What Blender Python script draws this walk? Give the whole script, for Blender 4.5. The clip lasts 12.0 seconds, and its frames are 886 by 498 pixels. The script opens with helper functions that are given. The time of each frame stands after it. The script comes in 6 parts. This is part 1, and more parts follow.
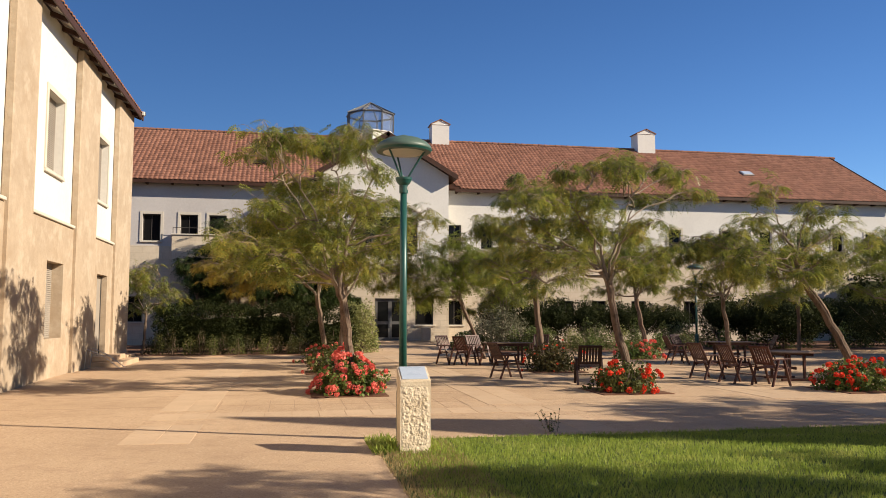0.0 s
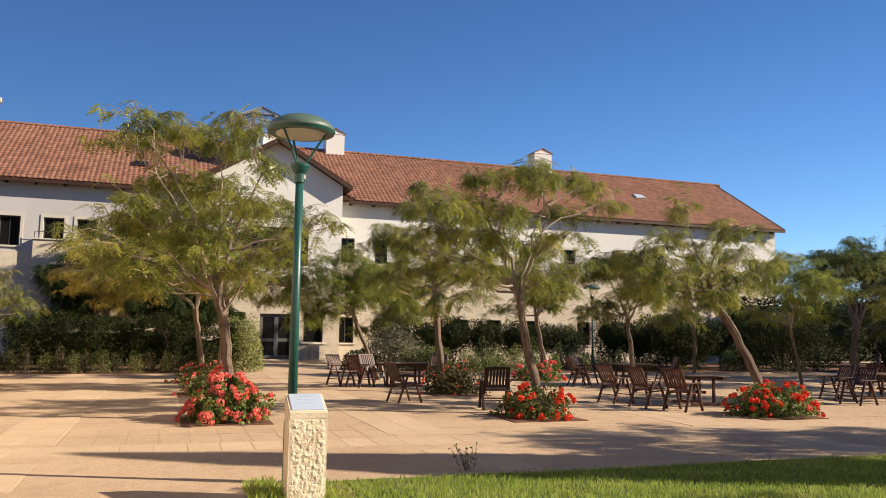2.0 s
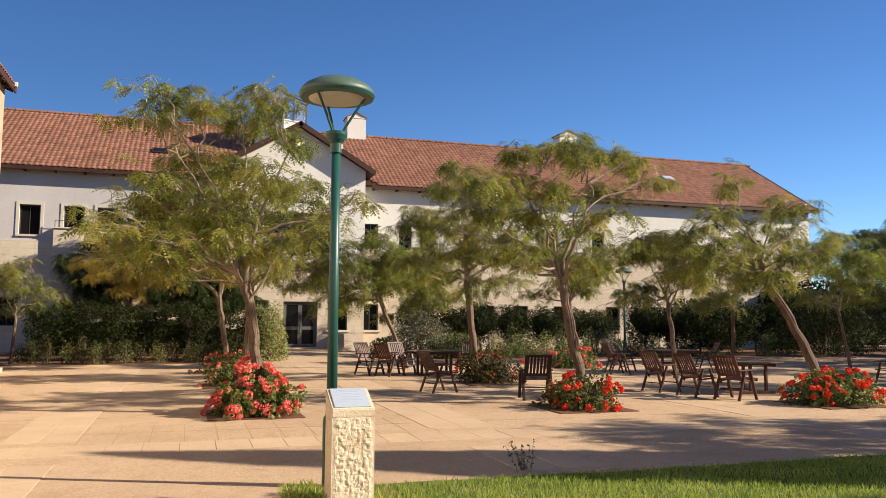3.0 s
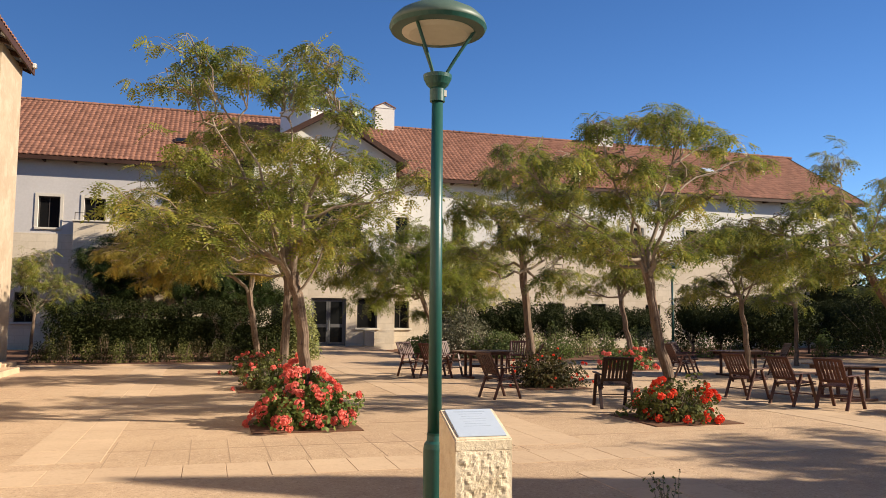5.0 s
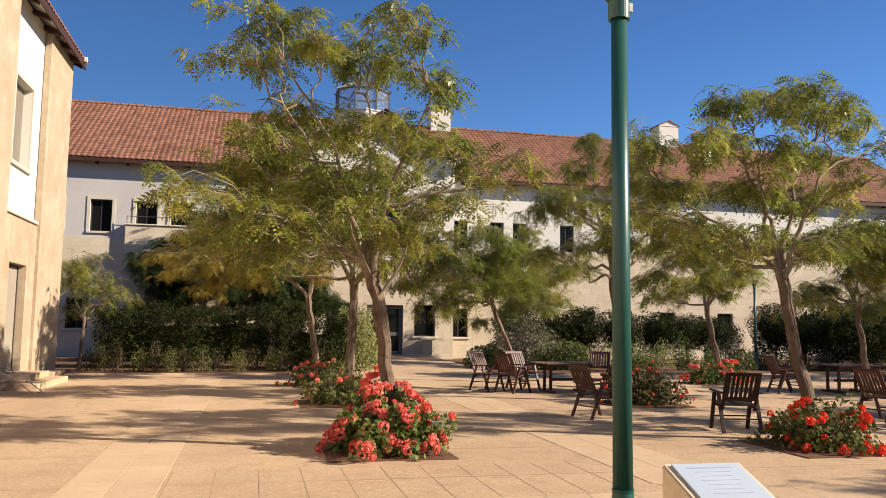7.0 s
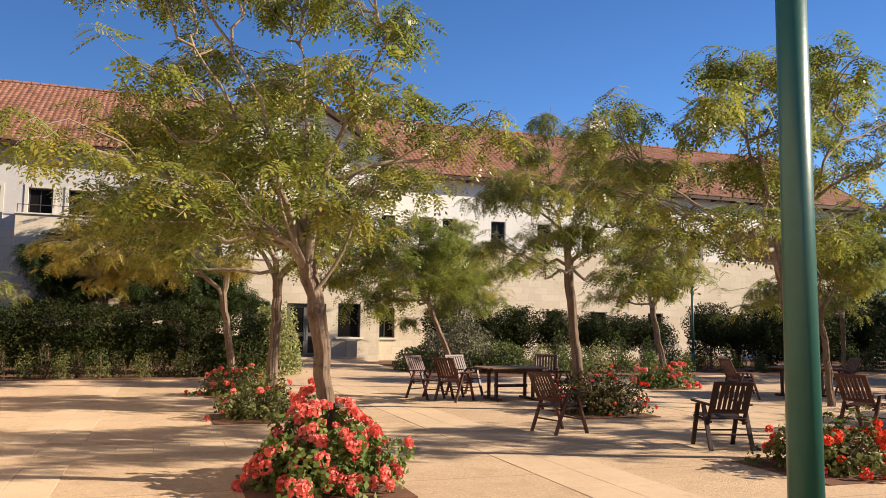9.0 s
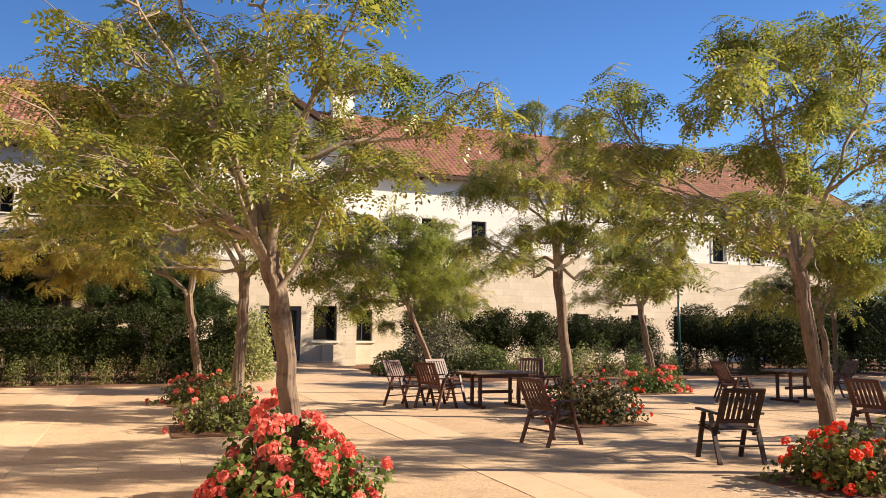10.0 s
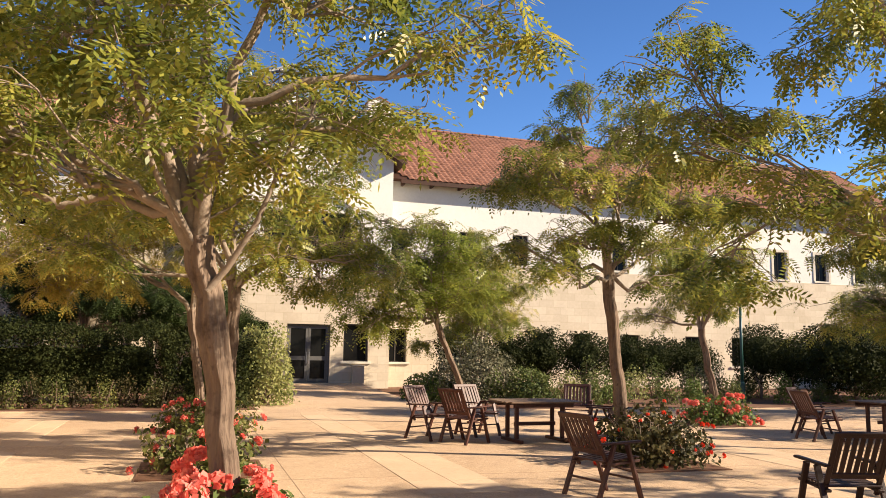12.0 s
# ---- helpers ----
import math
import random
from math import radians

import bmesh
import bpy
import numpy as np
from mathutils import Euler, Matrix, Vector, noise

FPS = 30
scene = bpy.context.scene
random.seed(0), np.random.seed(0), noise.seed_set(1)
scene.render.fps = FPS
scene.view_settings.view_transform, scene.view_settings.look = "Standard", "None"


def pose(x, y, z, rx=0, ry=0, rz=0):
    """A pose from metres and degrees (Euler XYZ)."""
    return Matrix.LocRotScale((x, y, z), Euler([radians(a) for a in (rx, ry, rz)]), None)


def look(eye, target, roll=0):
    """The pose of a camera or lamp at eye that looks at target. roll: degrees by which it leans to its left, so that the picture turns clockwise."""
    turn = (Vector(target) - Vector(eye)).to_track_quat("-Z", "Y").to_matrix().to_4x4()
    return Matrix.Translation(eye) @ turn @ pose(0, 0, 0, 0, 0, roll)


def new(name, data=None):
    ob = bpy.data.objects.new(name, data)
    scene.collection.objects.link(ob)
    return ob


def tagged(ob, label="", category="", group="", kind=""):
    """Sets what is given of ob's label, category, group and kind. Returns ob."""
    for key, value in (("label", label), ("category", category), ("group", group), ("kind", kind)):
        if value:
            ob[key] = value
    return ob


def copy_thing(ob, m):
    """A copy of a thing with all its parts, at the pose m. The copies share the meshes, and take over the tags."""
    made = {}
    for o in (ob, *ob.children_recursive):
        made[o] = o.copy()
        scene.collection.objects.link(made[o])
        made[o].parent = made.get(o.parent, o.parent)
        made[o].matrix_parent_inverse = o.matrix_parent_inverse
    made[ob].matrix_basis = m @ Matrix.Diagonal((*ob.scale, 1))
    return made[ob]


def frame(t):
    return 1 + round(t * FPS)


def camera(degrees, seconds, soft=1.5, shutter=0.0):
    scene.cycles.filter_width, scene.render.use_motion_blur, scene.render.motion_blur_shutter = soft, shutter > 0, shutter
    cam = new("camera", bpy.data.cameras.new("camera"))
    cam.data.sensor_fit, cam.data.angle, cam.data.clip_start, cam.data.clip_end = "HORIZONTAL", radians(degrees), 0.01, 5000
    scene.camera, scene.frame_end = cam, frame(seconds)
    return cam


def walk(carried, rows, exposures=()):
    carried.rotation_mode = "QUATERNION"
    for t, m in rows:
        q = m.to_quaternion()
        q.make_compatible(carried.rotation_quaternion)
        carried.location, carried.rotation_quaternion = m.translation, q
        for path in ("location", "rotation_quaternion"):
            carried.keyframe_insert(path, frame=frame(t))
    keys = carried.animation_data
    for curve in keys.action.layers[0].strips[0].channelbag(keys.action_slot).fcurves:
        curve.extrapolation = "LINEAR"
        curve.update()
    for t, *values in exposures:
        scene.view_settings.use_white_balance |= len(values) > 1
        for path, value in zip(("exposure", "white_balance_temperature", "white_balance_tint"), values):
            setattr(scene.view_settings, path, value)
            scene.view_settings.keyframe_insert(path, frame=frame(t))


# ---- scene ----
cam = camera(58.28, 12.0, soft=0.85)
ROWS = [
    (0.0, -0.009, 0.029, 1.614, -11.07, 4.83, -0.01),
    (0.5, 0.035, 0.448, 1.591, -12.38, 5.42, -0.63),
    (1.0, 0.101, 0.872, 1.591, -15.16, 6.20, -1.21),
    (1.5, 0.140, 1.419, 1.613, -18.76, 6.98, -0.88),
    (2.0, 0.189, 1.837, 1.591, -19.11, 6.21, -0.78),
    (2.5, 0.195, 2.355, 1.583, -18.14, 5.37, -0.73),
    (4.5, -0.107, 4.437, 1.585, -17.47, 5.13, 0.24),
    (5.0, -0.169, 4.985, 1.581, -16.56, 5.08, -0.45),
    (5.5, -0.276, 5.477, 1.573, -16.12, 4.91, -0.45),
    (6.0, -0.346, 5.949, 1.552, -14.79, 5.52, -0.50),
    (6.5, -0.389, 6.463, 1.556, -13.08, 5.67, -1.06),
    (8.5, -0.447, 8.570, 1.575, -17.13, 5.61, 0.03),
    (9.0, -0.304, 9.102, 1.595, -19.28, 5.69, -0.77),
    (9.5, -0.188, 9.602, 1.601, -20.78, 5.81, -0.68),
    (10.0, 0.015, 10.143, 1.591, -20.83, 5.91, -0.57),
    (10.5, 0.293, 10.662, 1.600, -19.55, 6.40, -1.20),
    (11.0, 0.534, 11.258, 1.612, -18.55, 7.54, -0.69),
    (11.5, 0.805, 11.743, 1.607, -18.03, 7.95, -0.70),
    (12.0, 1.080, 12.211, 1.595, -17.64, 7.36, -1.00),
]
walk(cam, [(t, pose(x, y, z, 90 + pitch, roll, yaw)) for t, x, y, z, yaw, pitch, roll in ROWS],
     ((0.0, 0.74, 6650, 10), (2.5, 0.95, 6650, 10), (5.5, 0.93, 6600, 10), (8.5, 1.03, 6600, 10), (10.0, 1.36, 6900, 11), (12.0, 1.36, 7000, 12)))

# ---- light ----
SUN_DIR = Vector((0.81, -0.345, 0.47)).normalized()      # towards the sun
world = bpy.data.worlds.new("sky")
world.use_nodes = True
scene.world = world
wn = world.node_tree.nodes
sky = wn.new("ShaderNodeTexSky")
sky.sky_type = "NISHITA"
sky.sun_disc = False
sky.sun_elevation = math.asin(SUN_DIR.z)
sky.sun_rotation = -math.atan2(SUN_DIR.x, SUN_DIR.y)
sky.air_density, sky.dust_density, sky.ozone_density, sky.altitude = 1.0, 0.0, 6.0, 600
wn["Background"].inputs["Strength"].default_value = 0.06
deep = wn.new("ShaderNodeHueSaturation")
deep.inputs["Hue"].default_value, deep.inputs["Saturation"].default_value, deep.inputs["Value"].default_value = 0.507, 1.12, 1.12
world.node_tree.links.new(sky.outputs[0], deep.inputs["Color"])
world.node_tree.links.new(deep.outputs[0], wn["Background"].inputs["Color"])
sun = new("sun", bpy.data.lights.new("sun", "SUN"))
sun.data.energy, sun.data.angle, sun.data.color = 5.0, radians(0.53), (1.0, 0.88, 0.72)
sun.matrix_world = look(SUN_DIR * 60, (0, 0, 0))

# ---- materials ----
def material(name, base, rough=0.8, metal=0.0, spec=0.3):
    m = bpy.data.materials.new(name)
    m.use_nodes = True
    b = m.node_tree.nodes["Principled BSDF"]
    b.inputs["Base Color"].default_value = (*base, 1)
    b.inputs["Roughness"].default_value = rough
    b.inputs["Metallic"].default_value = metal
    b.inputs["Specular IOR Level"].default_value = spec
    return m


def node(m, kind, **inputs):
    n = m.node_tree.nodes.new(kind)
    for k, v in inputs.items():
        n.inputs[k.replace("_", " ")].default_value = v
    return n


def join(m, a, b):
    m.node_tree.links.new(a, b)


def coords(m):
    n = m.node_tree.nodes.new("ShaderNodeNewGeometry")
    return n.outputs["Position"]


def mixed(m, fac, a, b, mode="MIX"):
    n = m.node_tree.nodes.new("ShaderNodeMix")
    n.data_type, n.blend_type = "RGBA", mode
    for v, s in ((fac, n.inputs[0]), (a, n.inputs[6]), (b, n.inputs[7])):
        if isinstance(v, (int, float)):
            s.default_value = v
        elif isinstance(v, tuple):
            s.default_value = (*v, 1)
        else:
            join(m, v, s)
    return n.outputs[2]


def ramp(m, fac, stops):
    n = m.node_tree.nodes.new("ShaderNodeValToRGB")
    e = n.color_ramp.elements
    while len(e) < len(stops):
        e.new(0.5)
    for k, (p, c) in zip(e, stops):
        k.position, k.color = p, (*c, 1) if isinstance(c, tuple) else (c, c, c, 1)
    join(m, fac, n.inputs[0])
    return n.outputs[0]


def noise_of(m, scale, detail=4.0, rough=0.6, stretch=None):
    n = node(m, "ShaderNodeTexNoise", Scale=scale, Detail=detail, Roughness=rough)
    p = coords(m)
    if stretch:
        s = m.node_tree.nodes.new("ShaderNodeVectorMath")
        s.operation = "MULTIPLY"
        s.inputs[1].default_value = stretch
        join(m, p, s.inputs[0])
        p = s.outputs[0]
    join(m, p, n.inputs["Vector"])
    return n.outputs["Fac"]


def surface(name, dark, light, rough=0.85, coarse=0.6, fine=14.0, bump=0.15, bump_scale=40.0, spots=None, stretch=None, spec=0.25):
    """Two-scale mottled surface with fine relief."""
    m = material(name, light, rough, 0.0, spec)
    b = m.node_tree.nodes["Principled BSDF"]
    big = ramp(m, noise_of(m, coarse, 5.0, 0.6, stretch), ((0.32, 0.0), (0.68, 1.0)))
    small = ramp(m, noise_of(m, fine, 4.0, 0.7, stretch), ((0.3, 0.0), (0.7, 1.0)))
    half = mixed(m, 0.45, big, small)
    col = mixed(m, half, dark, light)
    if spots:
        tint, scale, amount = spots
        col = mixed(m, ramp(m, noise_of(m, scale, 3.0, 0.6), ((0.55, 0.0), (0.72, amount))), col, tint)
    join(m, col, b.inputs["Base Color"])
    bp = node(m, "ShaderNodeBump", Strength=bump, Distance=0.02)
    join(m, noise_of(m, bump_scale, 5.0, 0.7, stretch), bp.inputs["Height"])
    join(m, bp.outputs[0], b.inputs["Normal"])
    return m


def per_piece(m, amount=0.25, island=False):
    """Varies the colour from piece to piece."""
    b = m.node_tree.nodes["Principled BSDF"]
    src = b.inputs["Base Color"].links[0].from_socket if b.inputs["Base Color"].links else tuple(b.inputs["Base Color"].default_value)[:3]
    if island:
        r = m.node_tree.nodes.new("ShaderNodeNewGeometry").outputs["Random Per Island"]
    else:
        r = m.node_tree.nodes.new("ShaderNodeObjectInfo").outputs["Random"]
    g = ramp(m, r, ((0.0, 1 - amount), (1.0, 1.0)))
    join(m, mixed(m, 1.0, src, g, "MULTIPLY"), b.inputs["Base Color"])
    return m


def gritty(m, tint, scale, low, high, amount):
    """Adds fine grains of another tone."""
    b = m.node_tree.nodes["Principled BSDF"]
    src = b.inputs["Base Color"].links[0].from_socket
    join(m, mixed(m, ramp(m, noise_of(m, scale, 3.0, 0.7), ((low, 0.0), (high, amount))), src, tint), b.inputs["Base Color"])
    return m


def leafy(name, stops, translucent=0.35, rough=0.6, spec=0.2):
    """Leaves that differ in tone leaf by leaf and clump by clump and let some light through."""
    m = material(name, stops[0], rough, 0.0, spec)
    t = m.node_tree
    b = t.nodes["Principled BSDF"]
    isl = t.nodes.new("ShaderNodeNewGeometry").outputs["Random Per Island"]
    clump = noise_of(m, 1.1, 3.0, 0.6)
    mid = t.nodes.new("ShaderNodeMath")
    mid.operation = "MULTIPLY_ADD"
    join(m, isl, mid.inputs[0])
    mid.inputs[1].default_value = 0.45
    half = t.nodes.new("ShaderNodeMath")
    half.operation = "MULTIPLY_ADD"
    join(m, clump, half.inputs[0])
    half.inputs[1].default_value, half.inputs[2].default_value = 1.5, -0.48
    join(m, half.outputs[0], mid.inputs[2])
    n = len(stops)
    col = ramp(m, mid.outputs[0], [(i / (n - 1), c) for i, c in enumerate(stops)])
    join(m, col, b.inputs["Base Color"])
    tr = t.nodes.new("ShaderNodeBsdfTranslucent")
    join(m, col, tr.inputs["Color"])
    mix = t.nodes.new("ShaderNodeMixShader")
    mix.inputs[0].default_value = translucent
    join(m, b.outputs[0], mix.inputs[1])
    join(m, tr.outputs[0], mix.inputs[2])
    join(m, mix.outputs[0], t.nodes["Material Output"].inputs["Surface"])
    return m


PLASTER = surface("white_plaster", (0.58, 0.555, 0.505), (0.71, 0.685, 0.625), 0.9, 0.35, 9.0, 0.12, 60.0)
LIMESTONE = surface("limestone_cladding", (0.335, 0.258, 0.178), (0.455, 0.358, 0.256), 0.9, 0.7, 6.0, 0.4, 18.0, ((0.33, 0.24, 0.155), 0.9, 0.6))
LIMESTONE = gritty(LIMESTONE, (0.51, 0.42, 0.315), 1.7, 0.50, 0.66, 0.55)
LIMESTONE = gritty(LIMESTONE, (0.28, 0.20, 0.13), 16.0, 0.58, 0.70, 0.35)
TRIM = surface("stone_trim", (0.50, 0.45, 0.37), (0.60, 0.55, 0.46), 0.85, 0.8, 12.0, 0.15)
TILES = per_piece(surface("clay_roof_tile", (0.225, 0.100, 0.064), (0.325, 0.155, 0.102), 0.85, 0.5, 12.0, 0.2, 30.0), 0.35, True)
TILE_PIECE = per_piece(surface("clay_roof_tile_single", (0.225, 0.100, 0.064), (0.325, 0.155, 0.102), 0.85, 0.5, 12.0, 0.2, 30.0), 0.35)
DARK_WOOD = surface("dark_stained_timber", (0.030, 0.014, 0.009), (0.075, 0.034, 0.020), 0.6, 1.5, 30.0, 0.2, 60.0)
# darker copy of the chair wood, with the lone chair's shade in its colour
SHADED_WOOD = surface("shade_darkened_chair_wood", (0.012, 0.006, 0.005), (0.040, 0.017, 0.012), 0.5, 2.0, 26.0, 0.15, 70.0, None, (1, 1, 0.25), 0.35)
CHAIR_WOOD = surface("reddish_brown_oiled_wood", (0.030, 0.011, 0.008), (0.105, 0.036, 0.022), 0.50, 2.0, 26.0, 0.15, 70.0, None, (1, 1, 0.25), 0.38)
TABLE_WOOD = surface("weathered_table_wood", (0.10, 0.060, 0.035), (0.20, 0.13, 0.085), 0.55, 2.0, 22.0, 0.15, 60.0, None, (0.3, 1, 1), 0.4)
PAVING = surface("exposed_aggregate_paving", (0.41, 0.28, 0.172), (0.61, 0.435, 0.28), 0.92, 0.28, 48.0, 0.6, 110.0, ((0.40, 0.265, 0.17), 0.35, 0.45))
SLAB = per_piece(surface("smooth_stone_slab", (0.47, 0.33, 0.212), (0.595, 0.435, 0.285), 0.85, 0.8, 26.0, 0.25, 70.0), 0.10)
PAVING = gritty(gritty(PAVING, (0.24, 0.15, 0.09), 34.0, 0.54, 0.66, 0.55), (0.72, 0.56, 0.40), 21.0, 0.56, 0.70, 0.5)
PAVING = gritty(PAVING, (0.34, 0.22, 0.14), 2.6, 0.52, 0.68, 0.35)
SLAB = gritty(SLAB, (0.36, 0.25, 0.16), 9.0, 0.55, 0.70, 0.35)
SOIL = surface("red_brown_soil", (0.085, 0.040, 0.022), (0.19, 0.095, 0.055), 0.95, 1.2, 18.0, 0.6, 25.0)
GROUND = surface("dry_ground", (0.30, 0.20, 0.12), (0.42, 0.30, 0.19), 0.95, 0.1, 3.0, 0.4, 8.0)
TURF = surface("turf_base", (0.045, 0.075, 0.016), (0.10, 0.125, 0.035), 0.95, 0.7, 14.0, 0.5, 40.0, ((0.20, 0.16, 0.07), 1.2, 0.6))
GREEN_PAINT = surface("dark_green_enamel", (0.010, 0.060, 0.050), (0.016, 0.080, 0.066), 0.38, 1.5, 20.0, 0.05, 30.0, None, None, 0.5)
GREEN_DOME = surface("weathered_green_enamel", (0.052, 0.090, 0.070), (0.088, 0.135, 0.104), 0.5, 3.0, 25.0, 0.05, 40.0, None, None, 0.5)
HOOD_INSIDE = surface("white_enamel_reflector", (0.50, 0.48, 0.42), (0.60, 0.58, 0.52), 0.6, 2.0, 12.0, 0.05)
BARK = surface("grey_brown_bark", (0.085, 0.056, 0.040), (0.25, 0.18, 0.128), 0.9, 6.0, 34.0, 1.0, 40.0, ((0.06, 0.038, 0.026), 9.0, 0.8), (1, 1, 0.10))
TWIG = surface("grey_twig_bark", (0.15, 0.115, 0.085), (0.34, 0.27, 0.20), 0.9, 4.0, 24.0, 0.6, 40.0)
LEAF = leafy("feathery_leaf", [(0.052, 0.080, 0.019), (0.155, 0.190, 0.037), (0.31, 0.305, 0.056), (0.47, 0.345, 0.076)], 0.48, 0.40, 0.45)
LEAF_MID = leafy("mid_green_leaf", [(0.036, 0.056, 0.014), (0.085, 0.11, 0.026), (0.18, 0.19, 0.046)], 0.4, 0.5, 0.25)
LEAF_OCHRE = leafy("ochre_turning_leaf", [(0.10, 0.10, 0.024), (0.22, 0.20, 0.040), (0.36, 0.285, 0.055), (0.48, 0.31, 0.07)], 0.52, 0.42, 0.4)
LEAF_BRIGHT = leafy("bright_green_leaf", [(0.085, 0.12, 0.022), (0.20, 0.235, 0.042), (0.38, 0.37, 0.068)], 0.55, 0.42, 0.4)
LEAF_YELLOW = leafy("yellowing_leaf", [(0.25, 0.25, 0.05), (0.44, 0.40, 0.075), (0.60, 0.47, 0.10)], 0.5, 0.45, 0.4)
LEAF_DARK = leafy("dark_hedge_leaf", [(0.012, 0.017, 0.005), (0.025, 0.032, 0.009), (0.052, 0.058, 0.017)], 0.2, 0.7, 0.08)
LEAF_SHRUB = leafy("grey_green_shrub_leaf", [(0.05, 0.075, 0.022), (0.10, 0.125, 0.035), (0.18, 0.185, 0.06)], 0.3)
LEAF_PALE = leafy("pale_variegated_leaf", [(0.10, 0.13, 0.035), (0.26, 0.27, 0.09), (0.46, 0.43, 0.20)], 0.35)
LEAF_GERANIUM = leafy("geranium_leaf", [(0.05, 0.085, 0.018), (0.105, 0.15, 0.034), (0.22, 0.235, 0.065)], 0.3)
LEAF_STRAGGLY = leafy("yellowing_geranium_leaf", [(0.045, 0.062, 0.017), (0.115, 0.125, 0.033), (0.25, 0.215, 0.068)], 0.3)
LEAF_GREY = leafy("grey_speckled_leaf", [(0.055, 0.058, 0.032), (0.12, 0.118, 0.065), (0.33, 0.31, 0.21)], 0.25)
LEAF_ROSE = leafy("rose_leaf", [(0.026, 0.027, 0.011), (0.058, 0.054, 0.018), (0.13, 0.092, 0.034)], 0.3)
GRASS = leafy("grass_blade", [(0.17, 0.235, 0.036), (0.30, 0.38, 0.066), (0.48, 0.47, 0.14)], 0.4)
STRAW = leafy("dry_grass_blade", [(0.26, 0.19, 0.08), (0.38, 0.29, 0.14), (0.20, 0.17, 0.06)], 0.3)
CORAL = per_piece(leafy("coral_red_petal", [(0.74, 0.11, 0.08), (0.85, 0.20, 0.155), (0.90, 0.33, 0.27)], 0.3), 0.12)
SCARLET = leafy("scarlet_petal", [(0.60, 0.030, 0.014), (0.80, 0.070, 0.028), (0.88, 0.15, 0.07)], 0.25)
GLASS = material("dark_window_glass", (0.010, 0.010, 0.010), 0.08, 0.0, 0.16)
PLASTER_GREY = surface("greyish_plaster", (0.44, 0.41, 0.385), (0.54, 0.51, 0.48), 0.9, 0.35, 9.0, 0.12, 60.0)
FRAME = surface("dark_aluminium_frame", (0.05, 0.045, 0.04), (0.08, 0.07, 0.062), 0.5, 2.0, 20.0, 0.05)
SHUTTER = surface("grey_roller_shutter", (0.26, 0.225, 0.185), (0.34, 0.30, 0.25), 0.6, 1.0, 10.0, 0.05)
PALE_METAL = surface("pale_plaque_enamel", (0.37, 0.43, 0.51), (0.44, 0.50, 0.58), 0.35, 2.0, 30.0, 0.03, 60.0, None, None, 0.5)
GALVANISED = material("galvanised_metal", (0.42, 0.42, 0.42), 0.4, 0.9, 0.5)
INK = material("engraved_grey", (0.31, 0.36, 0.44), 0.6)
CONCRETE = surface("grey_concrete", (0.34, 0.30, 0.25), (0.44, 0.40, 0.33), 0.9, 1.0, 12.0, 0.2)


def rough_stone():
    """Hand-pitched limestone: pale, deeply dimpled."""
    m = surface("pitched_limestone", (0.60, 0.48, 0.33), (0.76, 0.65, 0.48), 0.9, 4.0, 30.0, 0.5, 30.0, ((0.50, 0.37, 0.22), 7.0, 0.5))
    return m


PITCHED = rough_stone()


def ashlar():
    """Cladding whose courses show as faint joints."""
    m = surface("coursed_limestone", (0.53, 0.445, 0.33), (0.67, 0.575, 0.44), 0.9, 0.7, 7.0, 0.25, 18.0)
    t = m.node_tree
    b = t.nodes["Principled BSDF"]
    src = b.inputs["Base Color"].links[0].from_socket
    sw = t.nodes.new("ShaderNodeSeparateXYZ")
    join(m, coords(m), sw.inputs[0])
    cb = t.nodes.new("ShaderNodeCombineXYZ")
    join(m, sw.outputs[0], cb.inputs[0])
    join(m, sw.outputs[2], cb.inputs[1])
    br = t.nodes.new("ShaderNodeTexBrick")
    for k, v in (("Scale", 1.0), ("Mortar Size", 0.012), ("Brick Width", 0.72), ("Row Height", 0.34), ("Mortar Smooth", 0.3)):
        br.inputs[k].default_value = v
    br.inputs["Color1"].default_value, br.inputs["Color2"].default_value, br.inputs["Mortar"].default_value = (1, 1, 1, 1), (0.88, 0.87, 0.85, 1), (0.84, 0.82, 0.79, 1)
    join(m, cb.outputs[0], br.inputs["Vector"])
    join(m, mixed(m, 1.0, src, br.outputs["Color"], "MULTIPLY"), b.inputs["Base Color"])
    return m


ASHLAR = ashlar()

# ---- mesh tools ----
def part(name, bm, mat, parent=None, label="", smooth=False):
    """Links a bmesh or a mesh as one object, under a thing or a part."""
    if isinstance(bm, bmesh.types.BMesh):
        me = bpy.data.meshes.new(name)
        bm.to_mesh(me)
        bm.free()
    else:
        me = bm
    if mat is not None and not me.materials:
        me.materials.append(mat)
    if smooth:
        for p in me.polygons:
            p.use_smooth = True
    ob = new(name, me)
    if parent is not None:
        ob.parent = parent
    if label:
        tagged(ob, label)
    return ob


def base(name, m, label, category, group="", kind=""):
    """An empty at a thing's base."""
    ob = new(name)
    ob.empty_display_size = 0.1
    ob.matrix_world = m
    return tagged(ob, label, category, group, kind)


def box(bm, x0, x1, y0, y1, z0, z1, m=None, bevel=0.0):
    r = bmesh.ops.create_cube(bm, size=1.0)
    vs = r["verts"]
    for v in vs:
        v.co = Vector(((x0 + x1) / 2 + v.co.x * (x1 - x0), (y0 + y1) / 2 + v.co.y * (y1 - y0), (z0 + z1) / 2 + v.co.z * (z1 - z0)))
    if bevel:
        es = {e for v in vs for e in v.link_edges}
        vs = bmesh.ops.bevel(bm, geom=list(es), offset=bevel, segments=1, affect="EDGES")["verts"]
    if m is not None:
        for v in set(vs):
            v.co = m @ v.co
    return bm


